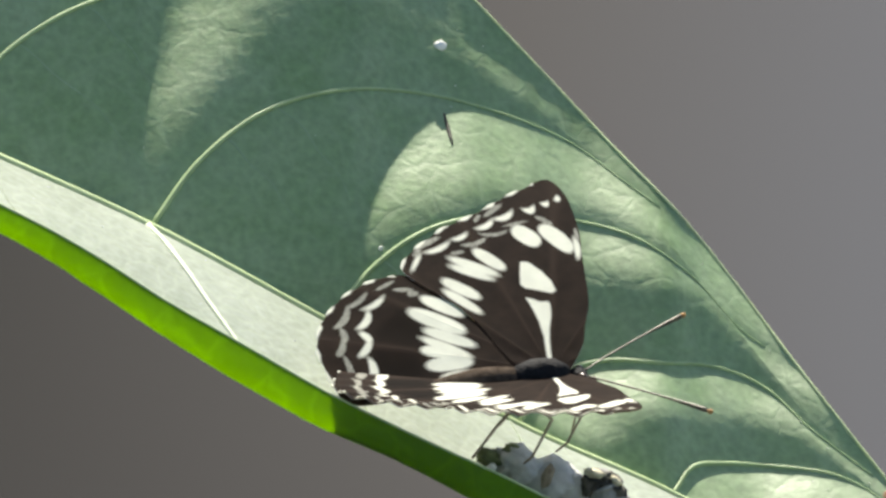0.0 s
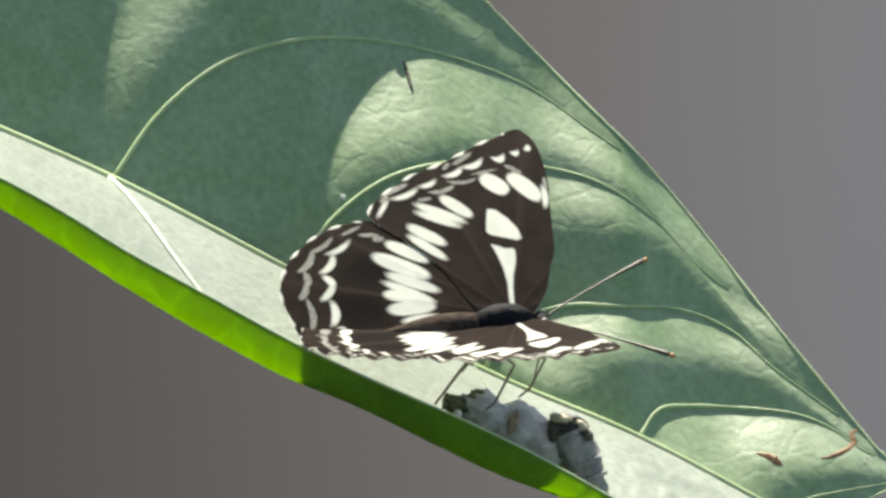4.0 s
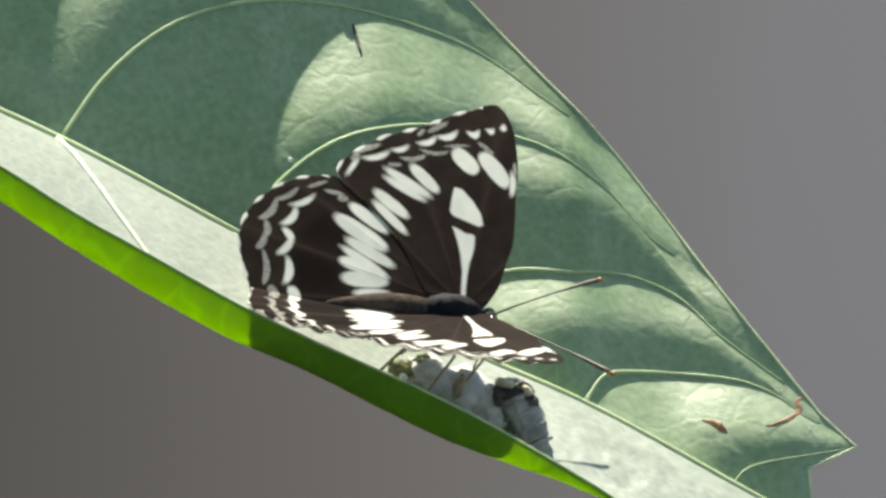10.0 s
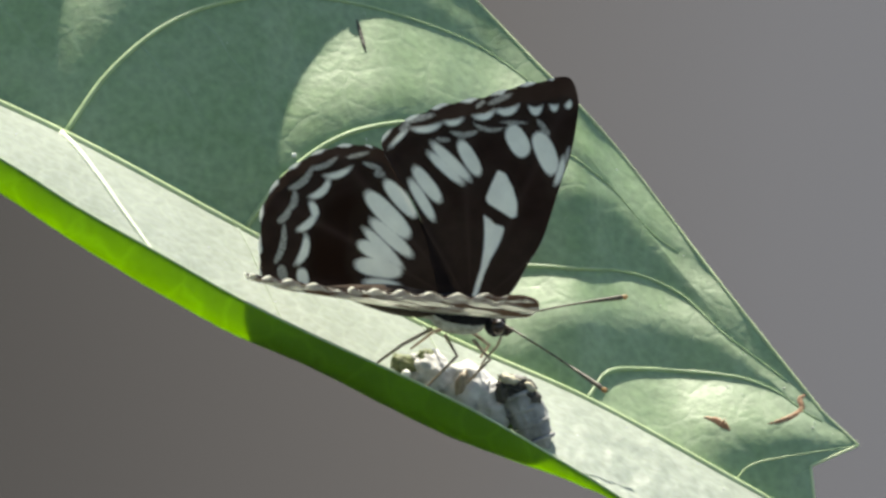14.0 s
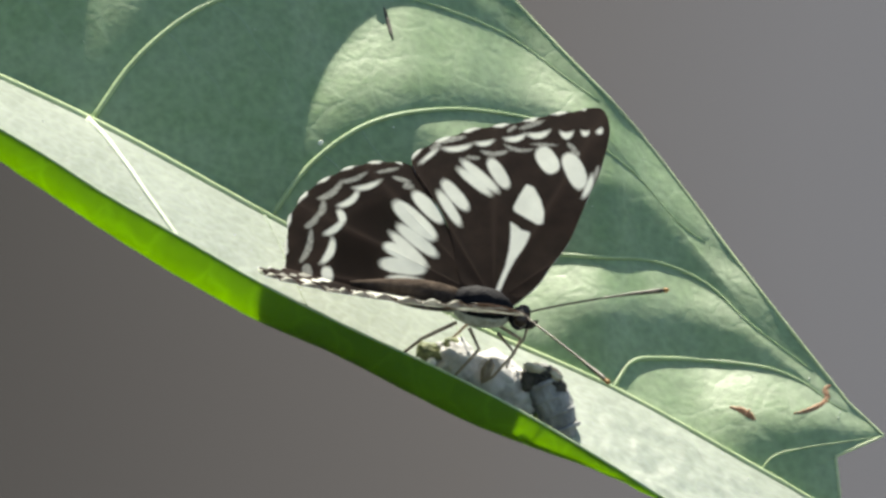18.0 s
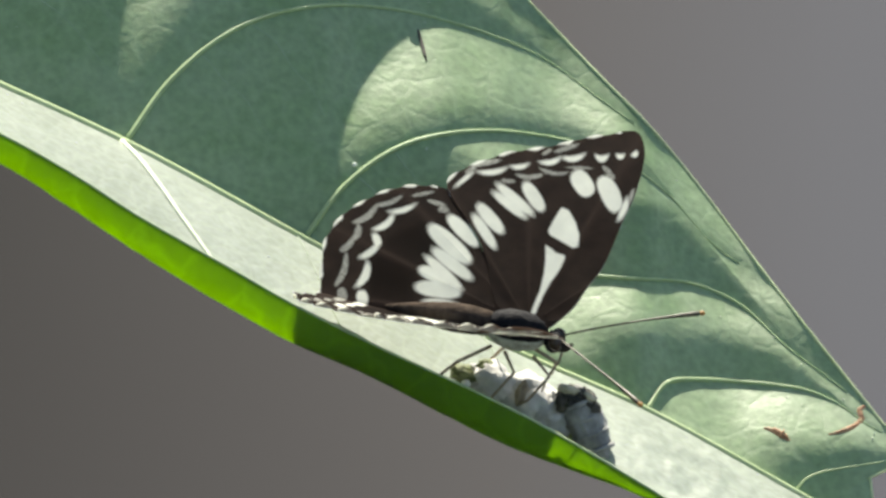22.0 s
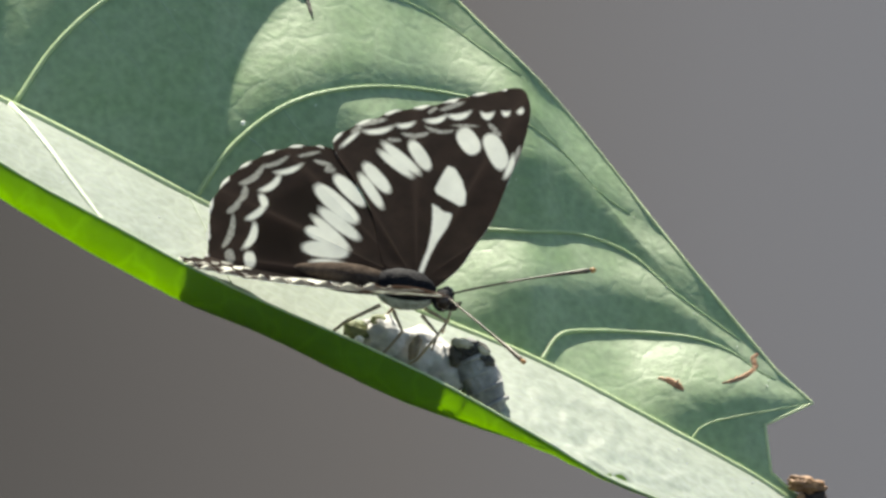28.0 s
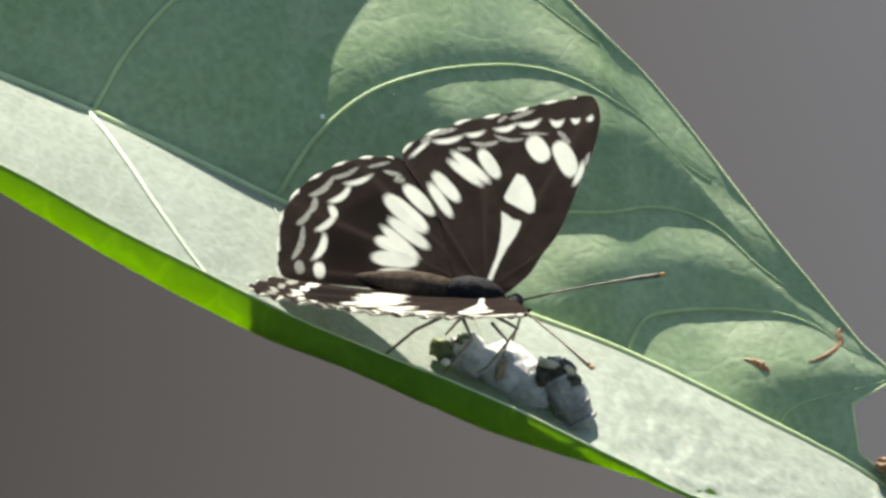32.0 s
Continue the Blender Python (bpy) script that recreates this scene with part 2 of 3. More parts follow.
def wing_material(name, dark, brown, pale, rough):
    """Scaled wing: dark ground with pale marks where the attribute 'mark' falls below nought."""
    m, nt, p = material(name)
    tc = nt.nodes.new("ShaderNodeTexCoord")
    mark = nt.nodes.new("ShaderNodeAttribute")
    mark.attribute_name = "mark"
    rib = nt.nodes.new("ShaderNodeAttribute")
    rib.attribute_name = "rib"
    a = node(nt, "ShaderNodeTexNoise", Scale=350.0, Detail=6.0, Roughness=0.6)
    nt.links.new(tc.outputs["Object"], a.inputs["Vector"])
    f = node(nt, "ShaderNodeTexNoise", Scale=4000.0, Detail=2.0)
    nt.links.new(tc.outputs["Object"], f.inputs["Vector"])
    plain = ramp(nt, a.outputs["Fac"], [(0.35, dark), (0.7, brown)])
    dusk = nt.nodes.new("ShaderNodeAttribute")
    dusk.attribute_name = "dusk"
    deep = nt.nodes.new("ShaderNodeMix")
    deep.data_type = "RGBA"
    deep.inputs["B"].default_value = (*[c * 0.45 for c in dark], 1)
    nt.links.new(dusk.outputs["Fac"], deep.inputs["Factor"])
    nt.links.new(plain, deep.inputs["A"])
    ground = deep.outputs["Result"]
    white = ramp(nt, a.outputs["Fac"], [(0.3, tuple(c * 0.86 for c in pale)), (0.7, pale)])
    ragged = nt.nodes.new("ShaderNodeMath")
    ragged.operation = "MULTIPLY_ADD"
    ragged.inputs[1].default_value = 3.0
    nt.links.new(f.outputs["Fac"], ragged.inputs[0])
    nt.links.new(mark.outputs["Fac"], ragged.inputs[2])
    step = nt.nodes.new("ShaderNodeMapRange")
    step.inputs["From Min"].default_value, step.inputs["From Max"].default_value = 3.2, -0.2
    nt.links.new(ragged.outputs[0], step.inputs["Value"])
    mix = nt.nodes.new("ShaderNodeMix")
    mix.data_type = "RGBA"
    nt.links.new(step.outputs["Result"], mix.inputs["Factor"])
    # browner scales along the wing's own veins
    line = nt.nodes.new("ShaderNodeMapRange")
    line.inputs["From Min"].default_value, line.inputs["From Max"].default_value = 0.78, 0.5
    nt.links.new(rib.outputs["Fac"], line.inputs["Value"])
    streak = nt.nodes.new("ShaderNodeMix")
    streak.data_type = "RGBA"
    streak.inputs["B"].default_value = (*[c * 1.15 for c in brown], 1)
    nt.links.new(line.outputs["Result"], streak.inputs["Factor"])
    nt.links.new(ground, streak.inputs["A"])
    nt.links.new(streak.outputs["Result"], mix.inputs["A"])
    nt.links.new(white, mix.inputs["B"])
    nt.links.new(mix.outputs["Result"], p.inputs["Base Color"])
    p.inputs["Roughness"].default_value = rough
    p.inputs["Specular IOR Level"].default_value = 0.02
    b = node(nt, "ShaderNodeBump", Strength=0.6, Distance=0.00012)
    nt.links.new(rib.outputs["Fac"], b.inputs["Height"])
    c = node(nt, "ShaderNodeBump", Strength=0.3, Distance=0.00004)
    nt.links.new(f.outputs["Fac"], c.inputs["Height"])
    nt.links.new(b.outputs["Normal"], c.inputs["Normal"])
    nt.links.new(c.outputs["Normal"], p.inputs["Normal"])
    tr = nt.nodes.new("ShaderNodeBsdfTranslucent")
    lit = nt.nodes.new("ShaderNodeMix")
    lit.data_type = "RGBA"
    lit.inputs["A"].default_value = (*[c * 2.2 for c in brown], 1)
    nt.links.new(step.outputs["Result"], lit.inputs["Factor"])
    nt.links.new(white, lit.inputs["B"])
    nt.links.new(lit.outputs["Result"], tr.inputs["Color"])
    sh = node(nt, "ShaderNodeMixShader", Fac=0.36)
    nt.links.new(p.outputs[0], sh.inputs[1])
    nt.links.new(tr.outputs[0], sh.inputs[2])
    nt.links.new(sh.outputs[0], nt.nodes["Material Output"].inputs["Surface"])
    return m


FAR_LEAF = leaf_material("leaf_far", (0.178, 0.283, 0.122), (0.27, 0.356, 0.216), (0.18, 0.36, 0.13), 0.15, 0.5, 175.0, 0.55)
# same upper face as the far half; full sun is put into this paler base
SUNLIT_NEAR_LEAF = leaf_material("leaf_near_sunlit", (0.335, 0.38, 0.325), (0.46, 0.505, 0.45), (0.5, 0.7, 0.05), 0.4, 0.5, 240.0, 0.35, 0.75)
UNDER_LEAF = leaf_material("leaf_under", (0.055, 0.1, 0.022), (0.075, 0.13, 0.03), (0.44, 0.74, 0.045), 0.6, 0.55, 170.0, 0.2)
VEIN = speckled("leaf_vein", [(0.3, (0.36, 0.46, 0.22)), (0.7, (0.48, 0.57, 0.32))], 300.0, 0.45, 0.2)
SIDE_VEIN = speckled("side_vein", [(0.3, (0.26, 0.36, 0.17)), (0.7, (0.36, 0.47, 0.245))], 300.0, 0.5, 0.2)
VEINLET = speckled("veinlet", [(0.3, (0.2, 0.3, 0.17)), (0.7, (0.28, 0.38, 0.25))], 300.0, 0.5, 0.2)
PALE_VEIN = speckled("pale_vein", [(0.3, (0.5, 0.56, 0.4)), (0.7, (0.65, 0.7, 0.55))], 300.0, 0.45, 0.2)
SCAR = speckled("scar", [(0.3, (0.17, 0.075, 0.035)), (0.5, (0.3, 0.15, 0.07)), (0.7, (0.42, 0.27, 0.16))], 1300.0, 0.7, 0.4)
WING_TOP = wing_material("wing_top", (0.013, 0.0092, 0.008), (0.03, 0.0205, 0.0165), (0.83, 0.835, 0.74), 0.65)
WING_UNDER = wing_material("wing_under", (0.1, 0.065, 0.04), (0.22, 0.155, 0.1), (0.8, 0.82, 0.76), 0.6)
FUR = speckled("dark_fur", [(0.3, (0.004, 0.0045, 0.006)), (0.7, (0.018, 0.018, 0.02))], 1500.0, 0.7, 0.8, 2500.0, spec=0.08)
BROWN_FUR = speckled("brown_fur", [(0.3, (0.025, 0.018, 0.013)), (0.7, (0.08, 0.06, 0.046))], 900.0, 0.9, 0.8, 2500.0, spec=0.05)
PALE_FUR = speckled("pale_fur", [(0.3, (0.22, 0.21, 0.16)), (0.7, (0.55, 0.55, 0.47))], 1200.0, 0.75, 0.6, 2500.0)
EYE_DARK = speckled("eye", [(0.3, (0.02, 0.012, 0.008)), (0.7, (0.05, 0.03, 0.02))], 2000.0, 0.2)
HORN = speckled("antenna", [(0.35, (0.02, 0.015, 0.008)), (0.65, (0.11, 0.085, 0.05))], 1500.0, 0.5)
TIP = speckled("antenna_tip", [(0.3, (0.3, 0.13, 0.03)), (0.7, (0.5, 0.25, 0.06))], 1500.0, 0.5)
LEG = speckled("leg", [(0.3, (0.16, 0.12, 0.075)), (0.7, (0.36, 0.29, 0.2))], 1500.0, 0.55)
DROP_PALE = speckled("dropping_pale", [(0.3, (0.38, 0.38, 0.36)), (0.55, (0.52, 0.515, 0.5)), (0.8, (0.68, 0.68, 0.655))], 350.0, 0.8, 0.7, 900.0)
DROP_GREY = speckled("dropping_grey", [(0.3, (0.15, 0.15, 0.145)), (0.55, (0.27, 0.27, 0.255)), (0.8, (0.42, 0.42, 0.4))], 420.0, 0.85, 0.9, 1000.0)
DROP_DARK = speckled("dropping_dark", [(0.3, (0.02, 0.018, 0.014)), (0.7, (0.1, 0.09, 0.07))], 600.0, 0.7, 0.9, 1400.0)
DROP_CREAM = speckled("dropping_cream", [(0.3, (0.3, 0.27, 0.17)), (0.7, (0.56, 0.52, 0.38))], 700.0, 0.7, 0.5)
DROP_MOSS = speckled("dropping_moss", [(0.3, (0.05, 0.07, 0.02)), (0.7, (0.2, 0.22, 0.1))], 700.0, 0.7, 0.6)
DEAD = speckled("dead_leaf", [(0.3, (0.1, 0.045, 0.02)), (0.7, (0.36, 0.2, 0.09))], 500.0, 0.65, 0.6)
DEAD_DARK = speckled("dead_dark", [(0.3, (0.012, 0.008, 0.006)), (0.7, (0.05, 0.03, 0.02))], 700.0, 0.6, 0.6)
WHITE = speckled("white_speck", [(0.3, (0.75, 0.75, 0.7)), (0.7, (0.85, 0.85, 0.8))], 900.0, 0.4)


def ground_material():
    m, nt, p = material("bare_ground")
    tc = nt.nodes.new("ShaderNodeTexCoord")
    big = node(nt, "ShaderNodeTexNoise", Scale=0.9, Detail=1.0)
    nt.links.new(tc.outputs["Object"], big.inputs["Vector"])
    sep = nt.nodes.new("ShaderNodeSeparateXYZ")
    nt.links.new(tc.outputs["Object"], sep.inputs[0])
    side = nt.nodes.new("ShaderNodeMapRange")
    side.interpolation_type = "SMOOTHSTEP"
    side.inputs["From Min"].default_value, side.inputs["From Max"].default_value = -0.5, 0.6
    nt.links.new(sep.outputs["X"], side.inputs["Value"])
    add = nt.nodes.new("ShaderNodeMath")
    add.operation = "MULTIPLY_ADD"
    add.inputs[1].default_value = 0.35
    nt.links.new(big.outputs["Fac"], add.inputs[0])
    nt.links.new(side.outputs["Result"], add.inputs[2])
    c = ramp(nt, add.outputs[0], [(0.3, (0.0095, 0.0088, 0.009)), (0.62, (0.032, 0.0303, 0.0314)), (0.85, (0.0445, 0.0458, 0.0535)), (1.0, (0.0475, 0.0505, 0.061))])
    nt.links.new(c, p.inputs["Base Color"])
    p.inputs["Roughness"].default_value = 0.95
    p.inputs["Specular IOR Level"].default_value = 0.1
    return m


GROUND = ground_material()


# ---- builders ----
def mesh_of(name, bm, mat, smooth=True):
    me = bpy.data.meshes.new(name)
    bm.to_mesh(me)
    bm.free()
    me.materials.append(mat)
    if smooth:
        me.polygons.foreach_set("use_smooth", [True] * len(me.polygons))
    return me


def part(name, bm, mat, parent=None, label="", smooth=True):
    ob = new(name, mesh_of(name, bm, mat, smooth))
    ob.parent = parent
    if label:
        ob["label"] = label
    return ob


def thing(name, m, label, category, group=""):
    ob = new(name)
    ob.empty_display_size = 0.01
    ob.matrix_world = m
    return tagged(ob, label, category, group)


def tube(points, radii, sides=8, flat=1.0):
    """A round strand along points, with a radius at each."""
    bm = bmesh.new()
    rings = []
    n = len(points)
    for i, (p, r) in enumerate(zip(points, radii)):
        d = (points[min(i + 1, n - 1)] - points[max(i - 1, 0)]).normalized()
        a = d.cross(Vector((0.12, -1, 0.2))).normalized()
        b = d.cross(a)
        rings.append([bm.verts.new(p + (a * math.cos(k) + b * math.sin(k) * flat) * r)
                      for k in (2 * math.pi * j / sides for j in range(sides))])
    for one, two in zip(rings, rings[1:]):
        for j in range(sides):
            bm.faces.new((one[j], one[(j + 1) % sides], two[(j + 1) % sides], two[j]))
    bm.faces.new(rings[0][::-1])
    bm.faces.new(rings[-1])
    return bm


def blob(centre, size, turn=(0, 0, 0), rough=0.15, scale=2.0, seed=0, level=4):
    """A lump: an ellipsoid whose surface is broken up by noise."""
    bm = bmesh.new()
    bmesh.ops.create_icosphere(bm, subdivisions=level, radius=1.0)
    m = Matrix.Translation(centre) @ pose(0, 0, 0, *turn)
    for v in bm.verts:
        q = v.co * scale + Vector((seed * 3.1, seed * 1.7, seed))
        k = 1 + rough * noise.fractal(q, 1.0, 2.0, 4) + rough * 0.5 * noise.noise(q * 2.7)
        v.co = m @ Vector((v.co.x * size[0] * k, v.co.y * size[1] * k, v.co.z * size[2] * k))
    return bm


def smooth_knots(knots, s, straight=99):
    """The value at s of a curve that passes through knots at 0, 1, 2 ..., straight from one knot on."""
    i = max(0, min(int(s), len(knots) - 2))
    f = s - i
    b, c = Vector(knots[i]), Vector(knots[i + 1])
    if i >= straight:
        return b.lerp(c, f)
    a = Vector(knots[i - 1]) if i > 0 else b * 2 - c
    d = Vector(knots[i + 2]) if i + 2 < len(knots) and i + 1 < straight else c * 2 - b
    return 0.5 * (2 * b + (c - a) * f + (2 * a - 5 * b + 4 * c - d) * f * f + (3 * b - a - 3 * c + d) * f ** 3)


# ---- ground ----
bm = bmesh.new()
bmesh.ops.create_grid(bm, x_segments=8, y_segments=8, size=400)
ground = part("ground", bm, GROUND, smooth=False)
tagged(ground, "bare grey-brown ground, far out of focus", "ground", kind="structure")

# ---- the leaf ----
LEAF = VIEW

# Lateral veins of the far half from the leaf's base to its tip: root on the midrib, the arch they take, the stretch of the margin they run out into (right, down).
VEIN_ROOT = [(-1000, -260), (-520, -45), (-150, 118), (181, 263), (500, 430), (835, 605), (1110, 724), (1375, 866), (1445, 905), (1505, 940), (1640, 1034)]
VEIN_ARCH = [[(-945, -455)], [(-480, -240), (-345, -416), (-150, -520), (100, -540)], [(-128, 20), (-60, -60), (60, -130), (240, -185), (420, -195), (600, -175)],
             [(212, 208), (250, 161), (300, 113), (350, 74), (400, 45), (460, 26), (530, 14), (602, 12), (740, 38), (850, 70), (930, 110), (1000, 160), (1070, 208)],
             [(540, 372), (588, 316), (640, 277), (688, 256), (785, 235), (880, 236), (985, 254), (1075, 288), (1150, 348), (1225, 430)],
             [(862, 555), (905, 512), (980, 490), (1100, 493), (1235, 508), (1310, 572), (1400, 640)],
             [(1126, 690), (1165, 670), (1260, 671), (1350, 678), (1430, 697), (1500, 745)],
             [(1400, 838), (1450, 824), (1520, 812)], [(1460, 868)], [(1510, 928)], [(1641, 1035)]]
MARGIN = [(-800, -720), (60, -760), (560, -330), (985, 98), (1145, 262), (1350, 522), (1528, 742), (1592, 800), (1508, 838), (1518, 922), (1643, 1037)]


def corner(p, y=0.0):
    return at(p[0] - 784, 441 - p[1], y)


def midrib(s):
    return smooth_knots(VEIN_ROOT, s)


def margin(s):
    return smooth_knots(MARGIN, float(np.interp(s, range(11), [0, 1.4, 2.45, 4.0, 4.9, 5.9, 6.5, 7, 8, 9, 10])), 6)


def evenly(knots, n=9):
    """n points at even steps along the curve through knots."""
    fine = [smooth_knots(knots, (len(knots) - 1) * k / 120) for k in range(121)]
    long = np.concatenate(([0], np.cumsum([(q - p).length for p, q in zip(fine, fine[1:])])))
    i = [float(np.interp(long[-1] * k / (n - 1), long, range(121))) for k in range(n)]
    return [fine[min(int(j), 119)].lerp(fine[min(int(j), 119) + 1], j - min(int(j), 119)) for j in i]


VEINS = [evenly([root] + arch + [tuple(margin(k))]) for k, (root, arch) in enumerate(zip(VEIN_ROOT, VEIN_ARCH))]


@functools.lru_cache(maxsize=None)
def vein_line(s):
    """The line that a vein would take between two veins."""
    return [midrib(s)] + [smooth_knots([v[j] for v in VEINS], s, 6) for j in range(1, 8)] + [margin(s)]


def far_plan(s, a):
    return smooth_knots(vein_line(s), a * 8)


# Each field between two veins steps back under its upper vein: where that begins along the field, how it slants,
# how steep, how far down the field it holds and where it ends, and how far out.
STEPS = {1: (0.75, -0.4, 0.5, 0.3, 0.8, 1.0), 2: (0.475, -0.5, 0.5, 0.6, 0.95, 0.1), 3: (0.56, -0.5, 1.0, 0.62, 1.05, 2.0), 4: (0.3, 0.0, 0.9, 0.12, 0.5, 2.0),
         5: (0.02, 0.0, 1.02, 0.2, 0.66, 2.0), 6: (-0.1, 0.0, 1.1, 0.42, 0.95, 2.0), 7: (-0.1, 0.0, 0.0, 0.2, 0.6, 2.0)}
CELL = 8.0
ORIGIN = np.array([-250.0, 1060.0])


def ease(x):
    x = np.clip(x, 0.0, 1.0)
    return x * x * (3 - 2 * x)


def step_back():
    """How far the blade steps back, on a grid of the plan: the sum of its steps from the midrib upward."""
    steep, seen = np.zeros((250, 230)), np.zeros((250, 230))
    for i in range(75, 401):
        s = i / 50
        line = vein_line(s)
        start, slant, most, hold, end, out = STEPS[min(int(s), 7)]
        f = s % 1.0
        for j in range(121):
            a = j / 120
            p = smooth_knots(line, a * 8)
            q = np.array([p.x, p.y]) - ORIGIN
            u, h = int(q[0] / CELL), int(-q[1] / CELL)
            if 0 <= u < 250 and 0 <= h < 230:
                w = most * ease((a - start - slant * f) / 0.035) * ease(f / 0.05) * (1 - ease((f - hold) / (end - hold))) * (1 - ease((a - start - slant * f - out) / 0.12))
                if int(s) == 2:
                    w = max(w, 0.5 * ease((a - 0.76) / 0.06) * ease((f - 0.25) / 0.15) * (1 - ease((f - 0.8) / 0.2)))
                steep[u, h] += max(w, 0.08 * float(ease((a - 0.7) / 0.1)))
                seen[u, h] += 1
    grid = steep / np.maximum(seen, 1)
    for _ in range(3):
        near = sum(np.roll(grid * (seen > 0), d, k) for d in (-1, 1) for k in (0, 1))
        count = sum(np.roll(1.0 * (seen > 0), d, k) for d in (-1, 1) for k in (0, 1))
        grid = np.where(seen > 0, grid, near / np.maximum(count, 1))
        seen = np.maximum(seen, count > 0)
    for _ in range(8):
        grid = (np.roll(grid, 1, 0) + 2 * grid + np.roll(grid, -1, 0)) / 4
    grid = np.cumsum(grid, axis=1) * CELL
    for k in (0, 1):
        grid = (np.roll(grid, 1, k) + 2 * grid + np.roll(grid, -1, k)) / 4
    return grid


STEP_BACK = step_back()


def stepped(p):
    q = np.array([p[0], p[1]]) - ORIGIN
    u, h = max(0.0, min(248.9, q[0] / CELL - 0.5)), max(0.0, min(228.9, -q[1] / CELL - 0.5))
    i, j = int(u), int(h)
    u, h = u - i, h - j
    g = STEP_BACK
    return float((g[i, j] * (1 - u) + g[i + 1, j] * u) * (1 - h) + (g[i, j + 1] * (1 - u) + g[i + 1, j + 1] * u) * h)


SMAX = len(VEIN_ROOT) - 1.0
MID_X, MID_Y = [], []
for k in range(201):
    q = midrib(k / 200 * SMAX)
    MID_X.append(q.x)
    MID_Y.append(q.y)


def gentle(x, xs, ys, w=45):
    return float(sum(np.interp(x + d * w, xs, ys) * c for d, c in ((-1, 0.25), (0, 0.5), (1, 0.25))))


def far_depth(p, r, s, a):
    # the height over the midrib; high up, past the bend, the blade falls back
    h = max(0.0, (gentle(p[0], MID_X, MID_Y, 60) - p[1]) * 0.896)
    fall = 0.7 * max(0.0, -170 - p[1])
    f = s % 1.0
    groove = math.sin(math.pi * f) ** 0.6 * min(1.0, a * 5, (1 - a) * 5) * (1.0 if s < 7 else 0.3)
    dent = noise.noise(Vector((p[0] * 0.011, p[1] * 0.011, 3))) * 1.2 + noise.noise(Vector((p[0] * 0.035, p[1] * 0.035, 7))) * 0.8
    return 0.5 * h + fall + 0.47 * stepped(p) - 3 * groove - dent * min(1, a * 6) * min(1, (1 - a) * 6)


def far_place(s, a, lift=0.0):
    p, r = far_plan(s, a), midrib(s)
    return corner(p, far_depth(p, r, s, a) - lift)


def sheet(nu, nv, f):
    """A grid of nu by nv cells through f(i / nu, j / nv)."""
    bm = bmesh.new()
    rows = [[bm.verts.new(f(i / nu, j / nv)) for j in range(nv + 1)] for i in range(nu + 1)]
    for i in range(nu):
        for j in range(nv):
            bm.faces.new((rows[i][j], rows[i + 1][j], rows[i + 1][j + 1], rows[i][j + 1]))
    return bm


leaf = thing("leaf", LEAF, "large green leaf folded along its midrib, waxy, with a bitten tip", "leaf")
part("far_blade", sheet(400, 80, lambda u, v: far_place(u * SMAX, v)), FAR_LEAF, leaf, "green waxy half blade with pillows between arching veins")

# The near half: how far its rim and its lowest bulge hang below the midrib, and how far it reaches out.
NEAR_X = [-1000, -500, -150, 0, 100, 200, 300, 400, 500, 600, 700, 800, 900, 1000, 1060, 1110, 1216, 1376, 1500, 1600, 1640]
NEAR_RIM = [30, 60, 78, 86, 99, 118, 121, 122, 125, 120, 112, 103, 104, 118, 130, 134, 148, 126, 92, 30, 0]
NEAR_BULGE = [30, 90, 125, 138, 162, 180, 190, 192, 192, 176, 172, 172, 168, 163, 158, 152, 152, 127, 92, 30, 0]
NEAR_REACH = [0.2, 0.8, 1, 1, 1, 1, 1, 1, 1, 1, 1, 1, 1, 1, 0.97, 0.93, 0.85, 0.6, 0.4, 0.1, 0]


def near_hang(c, k1, k2, rim):
    return 3 * c * (1 - c) ** 2 * k1 + 3 * c * c * (1 - c) * k2 + c ** 3 * rim


def near_bulge(rim, bulge):
    """The pull of the second handle that makes the blade hang down to its lowest line."""
    lo, hi = rim * 0.6, 400.0
    for _ in range(24):
        mid = (lo + hi) / 2
        if max(near_hang(c / 30, rim * 0.14, mid, rim) for c in range(31)) < bulge:
            lo = mid
        else:
            hi = mid
    return lo


NEAR_STEPS = [-1000 + 2640 * k / 260 for k in range(261)]
NEAR_PULL = [near_bulge(gentle(x, NEAR_X, NEAR_RIM), gentle(x, NEAR_X, NEAR_BULGE)) for x in NEAR_STEPS]


def near_place(x, c, lift=0.0, thick=0.0):
    rim, reach = gentle(x, NEAR_X, NEAR_RIM), gentle(x, NEAR_X, NEAR_REACH)
    k2 = float(np.interp(x, NEAR_STEPS, NEAR_PULL))
    hang = near_hang(c, rim * 0.14, k2, rim)
    out = reach * (3 * c * (1 - c) ** 2 * 205 + 3 * c * c * (1 - c) * 500 + c ** 3 * 490)
    y = float(np.interp(x, MID_X, MID_Y))
    wave = noise.noise(Vector((x * 0.012, c * 4, 1))) * 4 + noise.noise(Vector((x * 0.04, c * 10, 5))) * 1.5
    rough = max(0.0, min(1.0, (x - 1030) / 160)) * max(0.0, min(1.0, (1480 - x) / 250))
    wave *= min(1, c * 5)
    lift = lift + (0.3 * max(0.0, min(1.0, (1400 - x) / 150)) + 1.8 * rough) * min(1, c * 5) * min(1.0, (1 - c) * 3) * (noise.noise(Vector((x * 0.024, c * 8, 2))) * 3.0 + noise.noise(Vector((x * 0.06, c * 17, 9))) * 1.8)
    ahead = min(1.0, max(0.0, (c - 0.25) * 2)) * thick
    return corner((x, y + hang - lift + thick * 0.7 + wave * (1 - c)), -out - wave - ahead)


